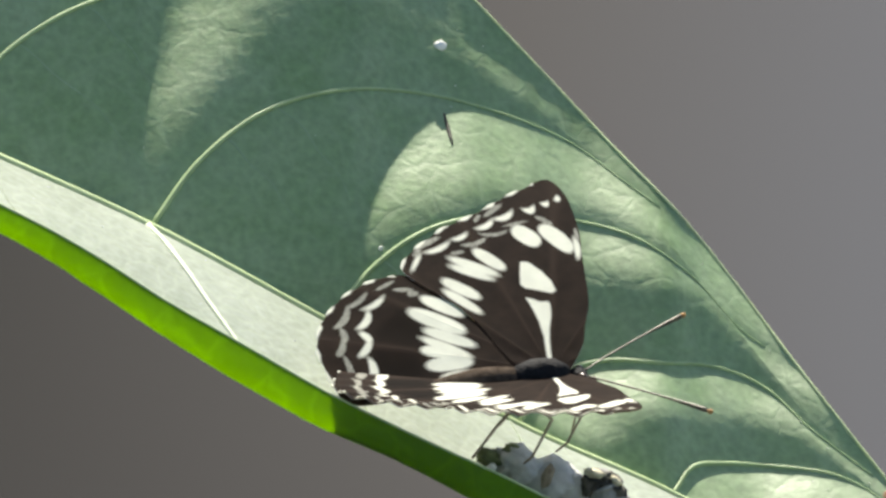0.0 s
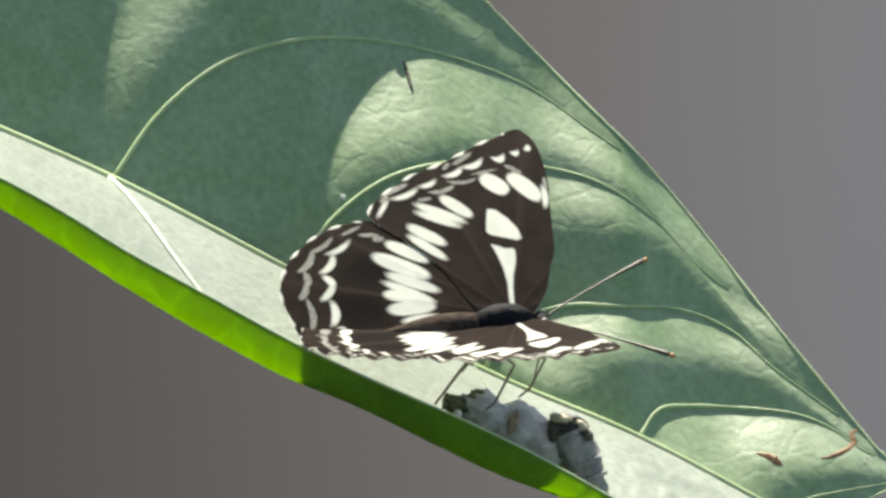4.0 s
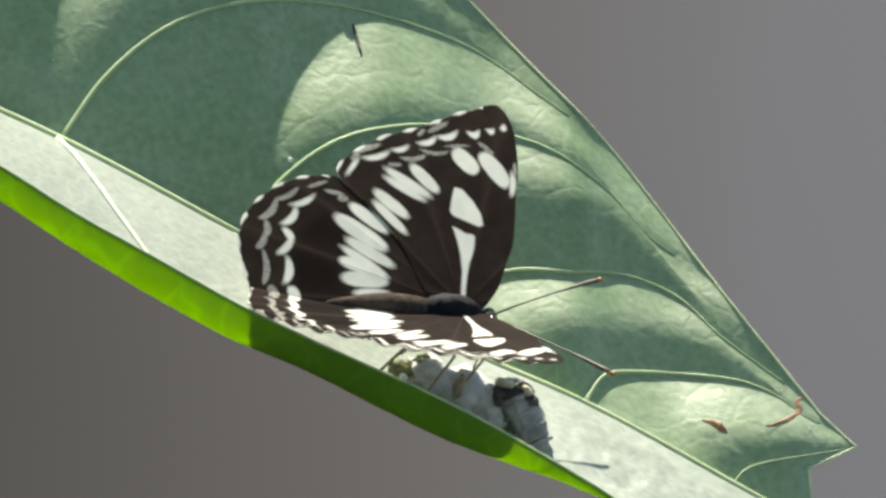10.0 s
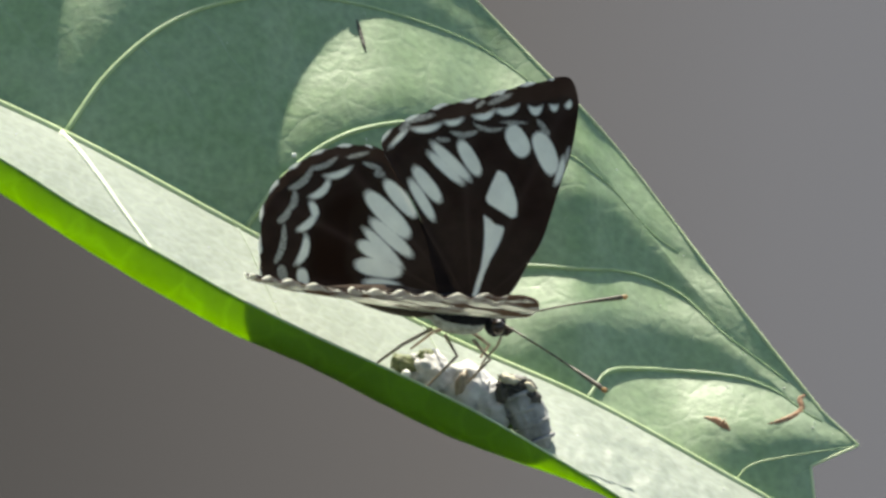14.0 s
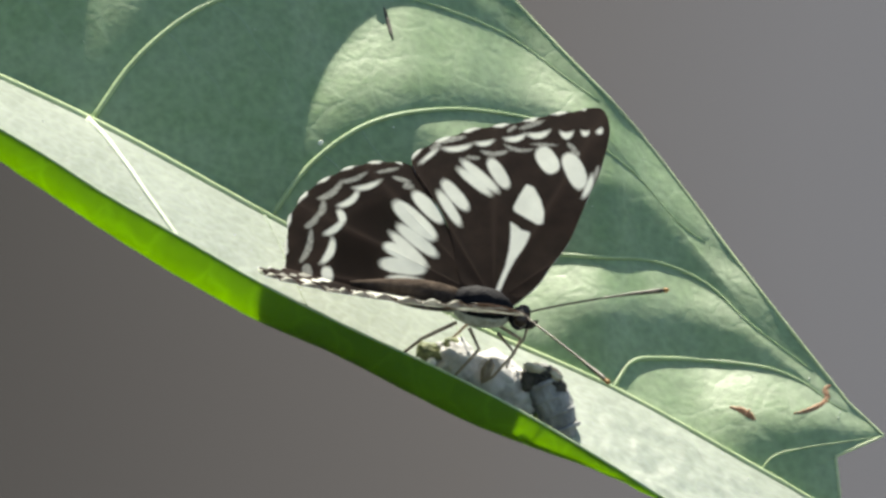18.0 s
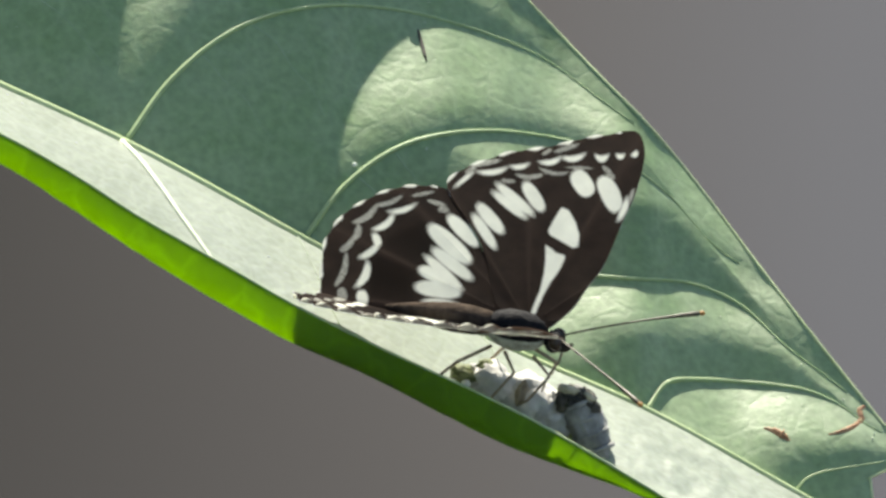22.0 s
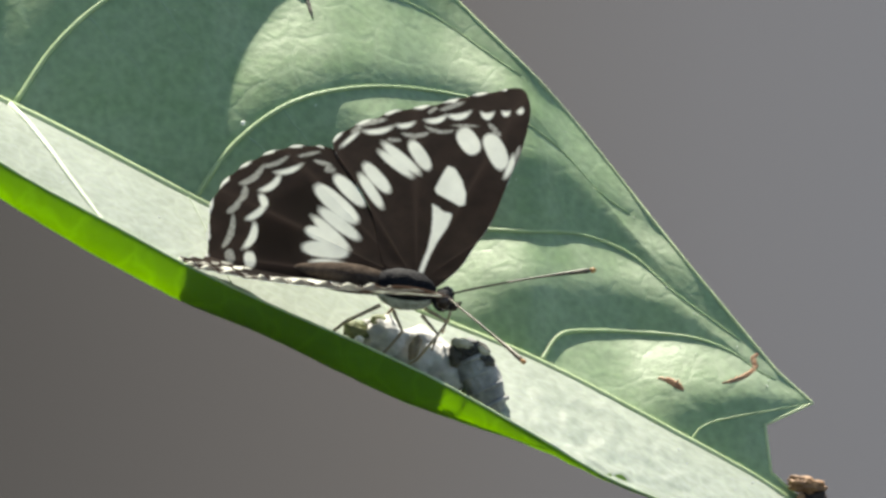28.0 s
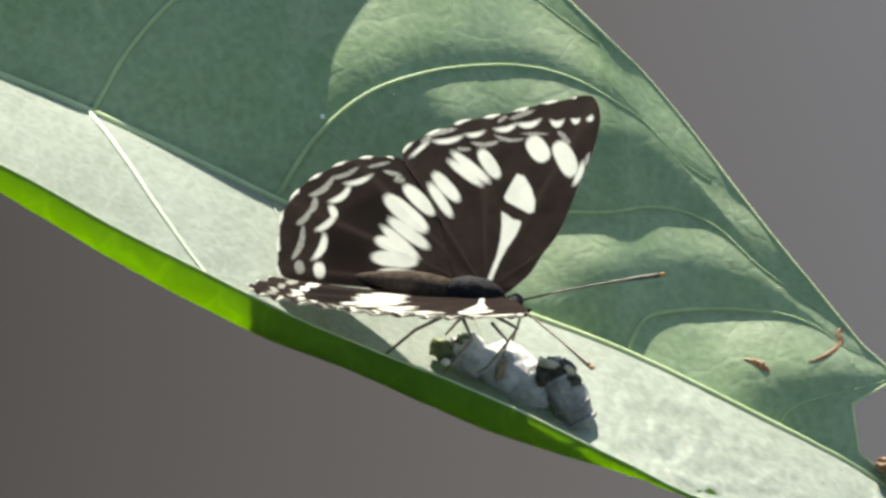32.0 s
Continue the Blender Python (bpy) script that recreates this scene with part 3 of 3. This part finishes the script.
near_blade = part("near_blade", sheet(440, 80, lambda u, v: near_place(-1000 + 2640 * u, v)), SUNLIT_NEAR_LEAF, leaf, "half blade curled up toward its rim, sunlit and glowing green through")
mid_points = [corner((MID_X[k], MID_Y[k] - 1), -7) for k in range(0, 201, 2)]
part("underside", sheet(440, 80, lambda u, v: near_place(-1000 + 2640 * u, v, 0.0, 2.2)), UNDER_LEAF, near_blade, "yellow-green underside of the leaf")
part("midrib", tube(mid_points, [U * (9.5 - 5.5 * k / len(mid_points)) for k in range(len(mid_points))], 10), VEIN, leaf, "pale yellow-green midrib")
part("margin", tube([far_place(k / 220 * SMAX, 1.0) for k in range(221)], [U * 2.4] * 221, 6), VEIN, leaf)
part("margin", tube([near_place(-1000 + 2640 * k / 200, 1.0) for k in range(201)], [U * 2.6] * 201, 6), VEIN, leaf)
for s in (1, 2, 3, 4, 5, 6, 7):
    pts = [far_place(s, 0.93 * k / 50, 2.2 - 1.8 * k / 50) for k in range(51)]
    part("vein", tube(pts, [U * (5.0 - 3.9 * k / 50) * (1.0 if s < 7 else 0.45) for k in range(51)], 8), SIDE_VEIN, leaf)
# small cross veins that run down from each vein into its field
twig = random.Random(8)
for s, spots in ((2, (0.2, 0.31)), (3, (0.16, 0.28)), (4, (0.16, 0.24))):
    for a in spots:
        a += twig.uniform(-0.02, 0.02)
        reach, lean = twig.uniform(0.5, 0.85), twig.uniform(-0.12, -0.02)
        pts = [far_place(s + reach * k / 24, a + lean * (k / 24) ** 1.3 + 0.003 * math.sin(k * 0.5 + a * 40), -0.6) for k in range(25)]
        part("veinlet", tube(pts, [U * (1.7 - 1.0 * k / 24) for k in range(25)], 6), VEINLET, leaf)
for x, run in ((-450, 230), (-140, 215), (176, 400), (490, 190), (820, 190)):
    pts = [near_place(x + run * (k / 30) ** 1.2, 0.02 + 0.9 * k / 30, 0.8) for k in range(31)]
    part("vein", tube(pts, [U * (6.2 - 4.8 * k / 30) if x == 176 else U * (2.0 - 1.6 * k / 30) for k in range(31)], 8), PALE_VEIN if x == 176 else SUNLIT_NEAR_LEAF, leaf, "pale vein of the curled half blade")


FAR_SPOTS = [(far_plan(i / 24, j / 60), i / 24, j / 60) for i in range(48, 232) for j in range(61)]


def on_far(x, y, lift=0.0):
    """The place on the far half that shows at a spot of the plan."""
    best = min(((p - Vector((x, y))).length_squared, s, a) for p, s, a in FAR_SPOTS)
    return corner((x, y), far_depth((x, y), midrib(best[1]), best[1], best[2]) - lift)


# dust and pale grains scattered over both halves
bm = bmesh.new()
grain = random.Random(4)
for k in range(60):
    if k % 2:
        p = far_place(grain.uniform(2.0, 6.9), grain.uniform(0.05, 0.95), 1.5)
    else:
        p = near_place(grain.uniform(-100, 1500), grain.uniform(0.05, 0.4), 1.5)
    r = grain.uniform(0.6, 1.5) * U
    bmesh.ops.create_icosphere(bm, subdivisions=1, radius=r, matrix=Matrix.Translation(p))
tagged(part("dust", bm, WHITE, leaf, "scattered pale grains"), kind="stuff")


def scar(spots, radius):
    line = [smooth_knots(spots, (len(spots) - 1) * k / 24) for k in range(25)]
    wide = [float(np.interp(k * (len(spots) - 1) / 24, range(len(spots)), radius)) * (1 + 0.7 * noise.noise(Vector((k * 0.9, spots[0][0], 1)))) for k in range(25)]
    part("scar", tube([on_far(p.x, p.y, 0.1) for p in line], wide, 8, 0.12), SCAR, leaf, "orange-brown dried scar in the blade")


scar([(1432, 764), (1455, 760), (1475, 752), (1490, 738), (1488, 722), (1497, 712)], [U * r for r in (1.5, 6, 7, 5, 6, 3)])
scar([(1318, 754), (1335, 760), (1350, 768), (1364, 776)], [U * r for r in (3, 8, 11, 3)])

# ---- what lies on the leaf ----
LYING = []


def lying(name, label, category):
    ob = thing(name, LEAF, label, category)
    LYING.append(ob)
    return ob


drop = lying("bird_dropping", "crumbly pale grey dropping lying in the fold of the leaf", "dropping")
part("pale_mass", blob(corner((905, 715), -265), (U * 68, U * 55, U * 46), (0, 30, 0), 0.22, 1.6, 1), DROP_PALE, drop, "pale chalky mass")
part("pale_mass", blob(corner((838, 682), -285), (U * 46, U * 45, U * 34), (0, 25, 0), 0.25, 1.7, 2), DROP_PALE, drop, "pale chalky mass")
part("pale_mass", blob(corner((945, 735), -285), (U * 44, U * 45, U * 44), (0, 30, 0), 0.2, 1.8, 3), DROP_PALE, drop, "pale chalky mass")
part("grey_roll", blob(corner((1006, 752), -312), (U * 74, U * 38, U * 33), (0, 67, 0), 0.09, 2.2, 4, 5), DROP_GREY, drop, "grey ringed roll")
for k in range(4):
    c = Vector((990 + 11 * k, 716 + 27 * k))
    ring = [corner(c, -312) + Matrix.Rotation(radians(67), 3, "Y") @ Vector((0, U * 36 * math.cos(j), U * 31 * math.sin(j))) * (1 + 0.08 * noise.noise(Vector((j, k, 2)))) for j in (2 * math.pi * q / 20 for q in range(21))]
    part("ring", tube(ring, [U * (4.5 + 2 * noise.noise(Vector((q * 0.7, k, 5)))) for q in range(21)], 6), DROP_GREY, drop)
part("dark_crust", blob(corner((988, 706), -322), (U * 34, U * 26, U * 20), (0, 20, 0), 0.45, 2.6, 5), DROP_DARK, drop, "dark broken crust")
part("dark_crust", blob(corner((1016, 722), -335), (U * 14, U * 12, U * 11), (0, 0, 0), 0.45, 2.6, 6, 3), DROP_DARK, drop, "dark broken crust")
part("dark_crust", blob(corner((960, 712), -335), (U * 12, U * 12, U * 18), (0, 0, 0), 0.4, 2.6, 7, 3), DROP_DARK, drop, "dark broken crust")
part("cream_flake", blob(corner((972, 690), -340), (U * 22, U * 10, U * 8), (0, 15, 0), 0.35, 2.4, 8, 3), DROP_CREAM, drop, "cream flake")
part("cream_flake", blob(corner((1010, 702), -342), (U * 12, U * 8, U * 6), (0, 40, 0), 0.35, 2.4, 9, 3), DROP_CREAM, drop, "cream flake")
part("green_crumb", blob(corner((785, 664), -295), (U * 24, U * 22, U * 16), (0, 20, 0), 0.4, 2.4, 10, 3), DROP_MOSS, drop, "olive crumb")
part("green_crumb", blob(corner((826, 652), -295), (U * 17, U * 16, U * 14), (0, 20, 0), 0.4, 2.4, 11, 3), DROP_MOSS, drop, "olive crumb")
part("brown_flake", blob(corner((888, 696), -335), (U * 10, U * 7, U * 22), (0, 20, 0), 0.3, 2, 13, 3), LEG, drop, "brown wedge-shaped flake")
part("white_bead", blob(corner((790, 681), -335), (U * 8, U * 8, U * 7), (0, 0, 0), 0.1, 2, 12, 3), WHITE, drop, "white glinting bead")

fleck = lying("fleck", "thin dark sliver stuck on the leaf", "fleck")
part("sliver", tube([on_far(697 + 16 * k / 5, 55 + 56 * k / 5, 1.0) for k in range(6)], [U * r for r in (1.5, 3, 3.6, 3.6, 3, 1.5)], 8, 0.5), DROP_DARK, fleck)
speck = lying("speck", "tiny white speck on the leaf", "speck")
part("crumb", blob(on_far(689, -64, 3), (U * 11, U * 4, U * 9), (0, 0, 0), 0.3, 2, 14, 3), WHITE, speck)
speck = lying("speck", "tiny white speck on the leaf", "speck")
part("crumb", blob(on_far(588, 296, 2), (U * 4, U * 2, U * 4), (0, 0, 0), 0.3, 2, 15, 2), WHITE, speck)

scrap = lying("dead_leaf_scrap", "curled brown scrap of dead leaf caught at the tip", "leaf scrap")
part("curl", blob(corner((1578, 945), -8), (U * 34, U * 22, U * 14), (0, 8, 0), 0.4, 2.2, 16), DEAD, scrap, "tan curled flake")
part("dark_crumb", blob(corner((1592, 975), -6), (U * 26, U * 20, U * 26), (0, 20, 0), 0.5, 2.4, 17), DEAD_DARK, scrap, "blackened crumb")
part("dark_crumb", blob(corner((1604, 1005), -6), (U * 14, U * 12, U * 28), (0, -10, 0), 0.5, 2.4, 18, 3), DEAD_DARK, scrap, "blackened crumb")
part("tan_bit", blob(corner((1570, 968), -30), (U * 7, U * 5, U * 9), (0, 0, 0), 0.4, 2.4, 19, 3), DEAD, scrap)

# ---- the butterfly ----
# The wing plan is drawn as the spread far wing shows; wing_flat brings it to the wing's own plane (forward, outward).
WING_SKEW = np.linalg.inv(np.array([[0.98369, 0.23278], [0.16983, -0.83182]]))
HINGE = np.array([911.4, 514.2])
SAG = np.array([1.06e-5, 7.52e-5])


def wing_flat(p):
    w = WING_SKEW @ (np.array(p) - HINGE)
    for _ in range(3):
        w = WING_SKEW @ (np.array(p) - HINGE - SAG * (w @ w))
    return float(w[0]), float(w[1])


FORE_EDGE = [(935, 528), (962, 508), (990, 483), (1015, 448), (1043, 411), (1068, 356), (1083, 322), (1101, 285), (1115, 240), (1121, 205), (1114, 177), (1098, 168), (1055, 174), (1018, 179), (975, 190), (930, 199), (880, 206), (840, 219), (803, 233), (778, 249), (768, 264), (776, 286), (800, 318), (822, 358), (838, 400), (847, 450), (864, 510), (885, 527)]
HIND_EDGE = [(905, 524), (862, 460), (830, 390), (800, 320), (775, 278), (750, 267), (715, 265), (680, 270), (645, 281), (615, 297), (588, 315), (566, 341), (552, 366), (547, 400), (545, 435), (544, 460), (552, 476), (590, 486), (640, 490), (720, 498), (800, 506), (870, 520)]
# Marks: centre, half length, half width, slant in degrees, and how far the ends bend back.
FORE_MARKS = [(1009, 262, 26, 17, 56, 0), (1057, 281, 34, 17, 66, -2), (1081, 308, 22, 5.5, -67, 2), (889, 291, 42, 9, 41, 0), (879, 301, 37, 8, 39, 0), (922, 286, 30, 12, 57, 0),
              (845, 325, 34, 11.5, 49, 0), (834, 348, 36, 9, 57, 0)]
FORE_ROW = [(799, 256, 20, 4, -40, 0), (850, 241, 25, 5, -8, 4), (898, 232, 16, 4.5, -8, 3), (953, 223, 19, 5, -12, 4), (994, 216, 20, 5.5, -8, 5), (1044, 216, 12, 6, 0, 6), (1077, 213, 8, 5, 0, 4), (1103, 210, 7, 5, -35, 2)]
FORE_DIM = [(840, 226, 19, 3.5, -12, 0), (812, 237, 10, 3, -35, 0), (947, 206, 7, 3, -30, 0), (982, 199, 17, 3.5, -18, 0), (915, 250, 19, 3.5, 0, 3), (958, 243, 19, 3, 8, 3), (1004, 234, 15, 2, 2, 0), (1056, 242, 12, 4, 48, 0), (878, 258, 9, 3, 5, 0), (1095, 285, 10, 2.5, -70, 0)]
HIND_MARKS = [(797, 346, 37, 12.5, 45, 0), (773, 370, 49, 15.5, 42, 0), (777, 405, 44, 11, 38, 0), (762, 421, 43, 9, 43, 0), (748, 426, 32, 12, 22, 0), (752, 451, 41, 14, 8, 0), (757, 476, 32, 8.5, 6, 0)]
HIND_ROW = [(690, 309, 24, 5, -16, 4), (659, 334, 23, 6, -38, 6), (644, 364, 13, 7, 72, -2), (632, 385, 21, 6, -36, 3), (622, 426, 25, 7, -66, 6), (619, 467, 14, 10, 82, 0)]
HIND_DIM = [(668, 296, 19, 3.5, -22, 2), (627, 320, 23, 5, -38, 4), (610, 351, 13, 6, -70, 2), (594, 373, 15, 5, -45, 2), (585, 418, 26, 5, -72, 4), (584, 461, 11, 8, 80, 0), (726, 281, 14, 2.5, -12, 0), (750, 297, 12, 3, 15, 0), (762, 309, 8, 4, 0, 0)]
FIELDS = [[(971, 305), (984, 310), (996, 332), (1002, 354), (1000, 375), (990, 377), (975, 368), (950, 354), (947, 346), (959, 324)],
          [(942, 372), (952, 378), (963, 387), (977, 390), (974, 401), (965, 418), (951, 437), (937, 462), (922, 496), (916, 507), (910, 505), (921, 477), (932, 451), (939, 422), (942, 396)]]


def mark_depth(x, y, marks, bar, dim=()):
    """How far a spot of the plan lies outside the nearest pale mark (negative inside)."""
    best = 30.0
    for n, (cx, cy, a, b, slant, bend) in enumerate(marks + dim):
        if abs(x - cx) > a + 20 or abs(y - cy) > a + 20:
            continue
        k = radians(slant)
        u, v = (x - cx) * math.cos(k) + (y - cy) * math.sin(k), (y - cy) * math.cos(k) - (x - cx) * math.sin(k)
        v += bend * (u / a) ** 2 - bend * 0.4
        q = (abs(u / a) ** 2.4 + abs(v / b) ** 2.4) ** (1 / 2.4)
        best = min(best, (q - 1) * b if n < len(marks) else max((q - 1) * b, 0.35))
    if bar:
        for field in FIELDS:
            gap, inside = 1e9, False
            for (x0, y0), (x1, y1) in zip(field, field[1:] + field[:1]):
                f = max(0.0, min(1.0, ((x - x0) * (x1 - x0) + (y - y0) * (y1 - y0)) / ((x1 - x0) ** 2 + (y1 - y0) ** 2)))
                gap = min(gap, math.hypot(x - x0 - f * (x1 - x0), y - y0 - f * (y1 - y0)))
                if (y0 > y) != (y1 > y) and x < x0 + (y - y0) * (x1 - x0) / (y1 - y0):
                    inside = not inside
            best = min(best, -gap if inside else gap)
    return best


@functools.lru_cache(maxsize=None)
def wing_plan(edge, marks, dim, bar, outer, n, rings):
    """The wing's plan, ring by ring: place, depth in a mark, share of the rim, waviness and fringe there."""
    edge = [Vector(p) for p in edge]
    long = [0.0]
    for p, q in zip(edge, edge[1:] + edge[:1]):
        long.append(long[-1] + (q - p).length)
    hub = Vector(edge[0])
    rim, fringed = [], []
    for k in range(n + 1):
        s = (long[-2]) * k / n
        i = max(j for j in range(len(edge) - 1) if long[j] <= s)
        s = i + (s - long[i]) / (long[i + 1] - long[i])
        rim.append(smooth_knots([tuple(p) for p in edge], s))
        fringed.append(float(ease((s - outer[0]) / 1.2) * ease((outer[1] - s) / 1.2)))
    plan = []
    for r in range(rings + 1):
        f = 1 - (1 - r / rings) ** 1.35
        for k in range(n + 1):
            turn = k * 126 / n
            wave = math.sin(turn)
            reach = (rim[k] - hub).length
            p = hub.lerp(rim[k], f) + (rim[k] - hub).normalized() * (2.0 * wave * fringed[k] * f ** 6)
            m = mark_depth(p.x, p.y, marks, bar, dim)
            if fringed[k] > 0.3:
                m = min(m, reach * (1 - f) - 2.6 + 4.5 * (0.25 - wave) + 3 * noise.noise(Vector((turn * 0.7, 1, 0))))
            plan.append((*wing_flat(p), f, turn, fringed[k], m))
    return plan


def wing_mesh(name, edge, marks, dim, bar, side, level, mat, ribs, outer, wider=0.0):
    """One wing as a fan of rings about its root. outer: the stretch of its edge that carries the pale fringe."""
    n, rings = 280, 80
    verts, faces, mark, rib, dusk = [], [], [], [], []
    sag = -0.00012 if side > 0 else 0.0002
    for x, y, f, turn, fringe, m in wing_plan(tuple(edge), tuple(marks), tuple(dim), bar, outer, n, rings):
        away = math.hypot(x, y)
        angle = math.atan2(y, x)
        crimp = 3.8 * math.sin(turn + 1) * fringe * f ** 5 if side < 0 else 0.0
        verts.append((x * U, side * y * U, (level + sag * away * away + 0.35 * math.cos(angle * ribs * 2) * f + crimp) * U))
        if wider:
            m = min(m - wider, away * 0.25 - 42 + 12 * noise.noise(Vector((x * 0.03, y * 0.03, 2))))
        mark.append(m)
        ridge = abs(math.sin(angle * ribs))
        rib.append(ridge ** 0.25)
        dusk.append(0.0 if bar else float(ease((f - 0.5) / 0.1) * ease((0.8 - f) / 0.06)) * (0.45 + 0.55 * ridge))
    w = n + 1
    for r in range(rings):
        for k in range(n):
            q = (r * w + k, r * w + k + 1, (r + 1) * w + k + 1, (r + 1) * w + k)
            faces.append(q if side > 0 else q[::-1])
    me = bpy.data.meshes.new(name)
    me.from_pydata(verts, [], faces)
    for key, values in (("mark", mark), ("rib", rib), ("dusk", dusk)):
        me.attributes.new(key, "FLOAT", "POINT").data.foreach_set("value", values)
    me.materials.append(mat)
    me.polygons.foreach_set("use_smooth", [True] * len(me.polygons))
    return me


def body_pose(t, x, z, rx, ry, rz):
    y = float(np.interp(t, [0, 13, 17, 28, 32], [-335, -335, -370, -370, -390]))
    return risen(t) @ VIEW @ Matrix.Translation(at(x, z, y)) @ pose(0, 0, 0, rx, ry, rz)


butterfly = thing("butterfly", body_pose(*BODY[0]), "black and white banded butterfly basking with half-open wings on the leaf", "butterfly")
WINGS = {"left": [], "right": []}
for side, sign in (("left", 1), ("right", -1)):
    for kind, edge, marks, dim, bar, level, ribs, outer in (("forewing", FORE_EDGE, FORE_MARKS + FORE_ROW, FORE_DIM, True, 1.0, 7.0, (11, 21)), ("hindwing", HIND_EDGE, HIND_MARKS + HIND_ROW, HIND_DIM, False, -0.6, 9.0, (4.5, 17))):
        wing = new(kind, wing_mesh(kind, edge, marks, dim, bar, sign, level, WING_TOP, ribs, outer))
        wing.parent = butterfly
        wing["label"] = "dark brown wing with rows of white spots"
        under = new("underside", wing_mesh("underside", edge, marks, dim, bar, sign, level - 2.2, WING_UNDER, ribs, outer, 8.0))
        under.parent = wing
        under["label"] = "paler brown underside of the wing"
        WINGS[side].append(wing)


def body_at(x, y, z):
    return Vector((x * U, y * U, z * U))


part("thorax", blob(body_at(-20, 0, -7), (U * 54, U * 30, U * 31), (0, 0, 0), 0.05, 3, 21), FUR, butterfly, "glossy blue-black furry thorax")
part("breast", blob(body_at(-22, 0, -22), (U * 52, U * 28, U * 27), (0, 4, 0), 0.08, 3, 22), PALE_FUR, butterfly, "whitish furry breast")
part("abdomen", tube([body_at(-55 - 20 * k, 2, -9 - 0.4 * k) for k in range(11)], [U * r for r in (18, 22, 25, 26, 26, 24, 21, 17, 13, 8, 3)], 14), BROWN_FUR, butterfly, "dull brown slender abdomen")
part("belly", tube([body_at(-55 - 19 * k, 1, -15 - 0.4 * k) for k in range(11)], [U * r for r in (16, 18, 18, 18, 17, 16, 14, 12, 9, 6, 3)], 14), PALE_FUR, butterfly, "pale belly")
head = part("head", blob(body_at(48, 0, -22), (U * 19, U * 22, U * 20), (0, 0, 0), 0.08, 3, 23), FUR, butterfly, "dark furry head")
for s in (1, -1):
    part("eye", blob(body_at(52, 15 * s, -17), (U * 13, U * 11, U * 14), (0, 0, 0), 0.0, 1, 0, 3), EYE_DARK, head, "round dark brown eye")
    part("palp", tube([body_at(58, 6 * s, -32), body_at(70, 6 * s, -31), body_at(80, 5 * s, -24)], [U * 5, U * 5, U * 2.5], 8), BROWN_FUR, head)
    long, wide = (218, 150) if s > 0 else (176, 178)
    tips = [body_at(60 + long * f, s * (8 + wide * f ** 0.96), -12 + 20 * f - 14 * f * f) for f in (k / 24 for k in range(25))]
    feeler = part("antenna", tube(tips, [U * (1.9 + (3.3 * max(0, (k - 14) / 10) ** 1.2 if k < 24 else 0)) for k in range(25)], 8), HORN, butterfly, "thin dark antenna with a slim club")
    part("antenna_tip", blob(tips[-1], (U * 6, U * 4.4, U * 4.4), (0, 0, 25 * s), 0.0, 1, 0, 3), TIP, feeler, "orange tip")
for y, pts in ((-1, ((15, 12, -52), (50, 30, -75), (18, 46, -122), (0, 40, -140))), (-1, ((-35, 14, -52), (-10, 48, -70), (-50, 70, -128), (-64, 66, -142))), (-1, ((-60, 14, -45), (-110, 60, -62), (-160, 80, -112))),
               (1, ((15, 12, -52), (50, 30, -80), (42, 40, -112))), (1, ((-30, 14, -52), (-50, 40, -80), (-80, 46, -125)))):
    line = [body_at(a, y * b, c) for a, b, c in pts]
    part("leg", tube(line, [U * (3.6 - 0.6 * k) for k in range(len(line))], 8), LEG, butterfly, "thin brownish leg")
part("proboscis", tube([body_at(64, 0, -34), body_at(60, -4, -60), body_at(44, -8, -88), body_at(36, -10, -120)], [U * 2.4, U * 2.2, U * 2.0, U * 1.6], 8), LEG, butterfly, "thin feeding tube")


def motions():
    for ob in [leaf] + LYING:
        walk(ob, [(t, tipped(b * (1 - RISE)) @ LEAF) for t, b in LEAF_TILT])
    walk(butterfly, [(row[0], body_pose(*row)) for row in BODY])
    for wing in WINGS["left"]:
        walk(wing, [(t, pose(0, 0, 0, rx, ry, rz)) for t, rx, ry, rz in FAR_WING])
    for wing in WINGS["right"]:
        walk(wing, [(t, pose(0, -15 * U, -3 * U, -a, float(np.interp(t, [0, 9, 14, 17, 32], [-2, -3.3, -8, -6, -5])), float(np.interp(t, [2.5, 5, 9, 14, 24, 30, 32], [-8.6, 0.6, -3.6, -3.5, -0.6, 2, 6.3])))) for t, a in NEAR_WING])


motions()
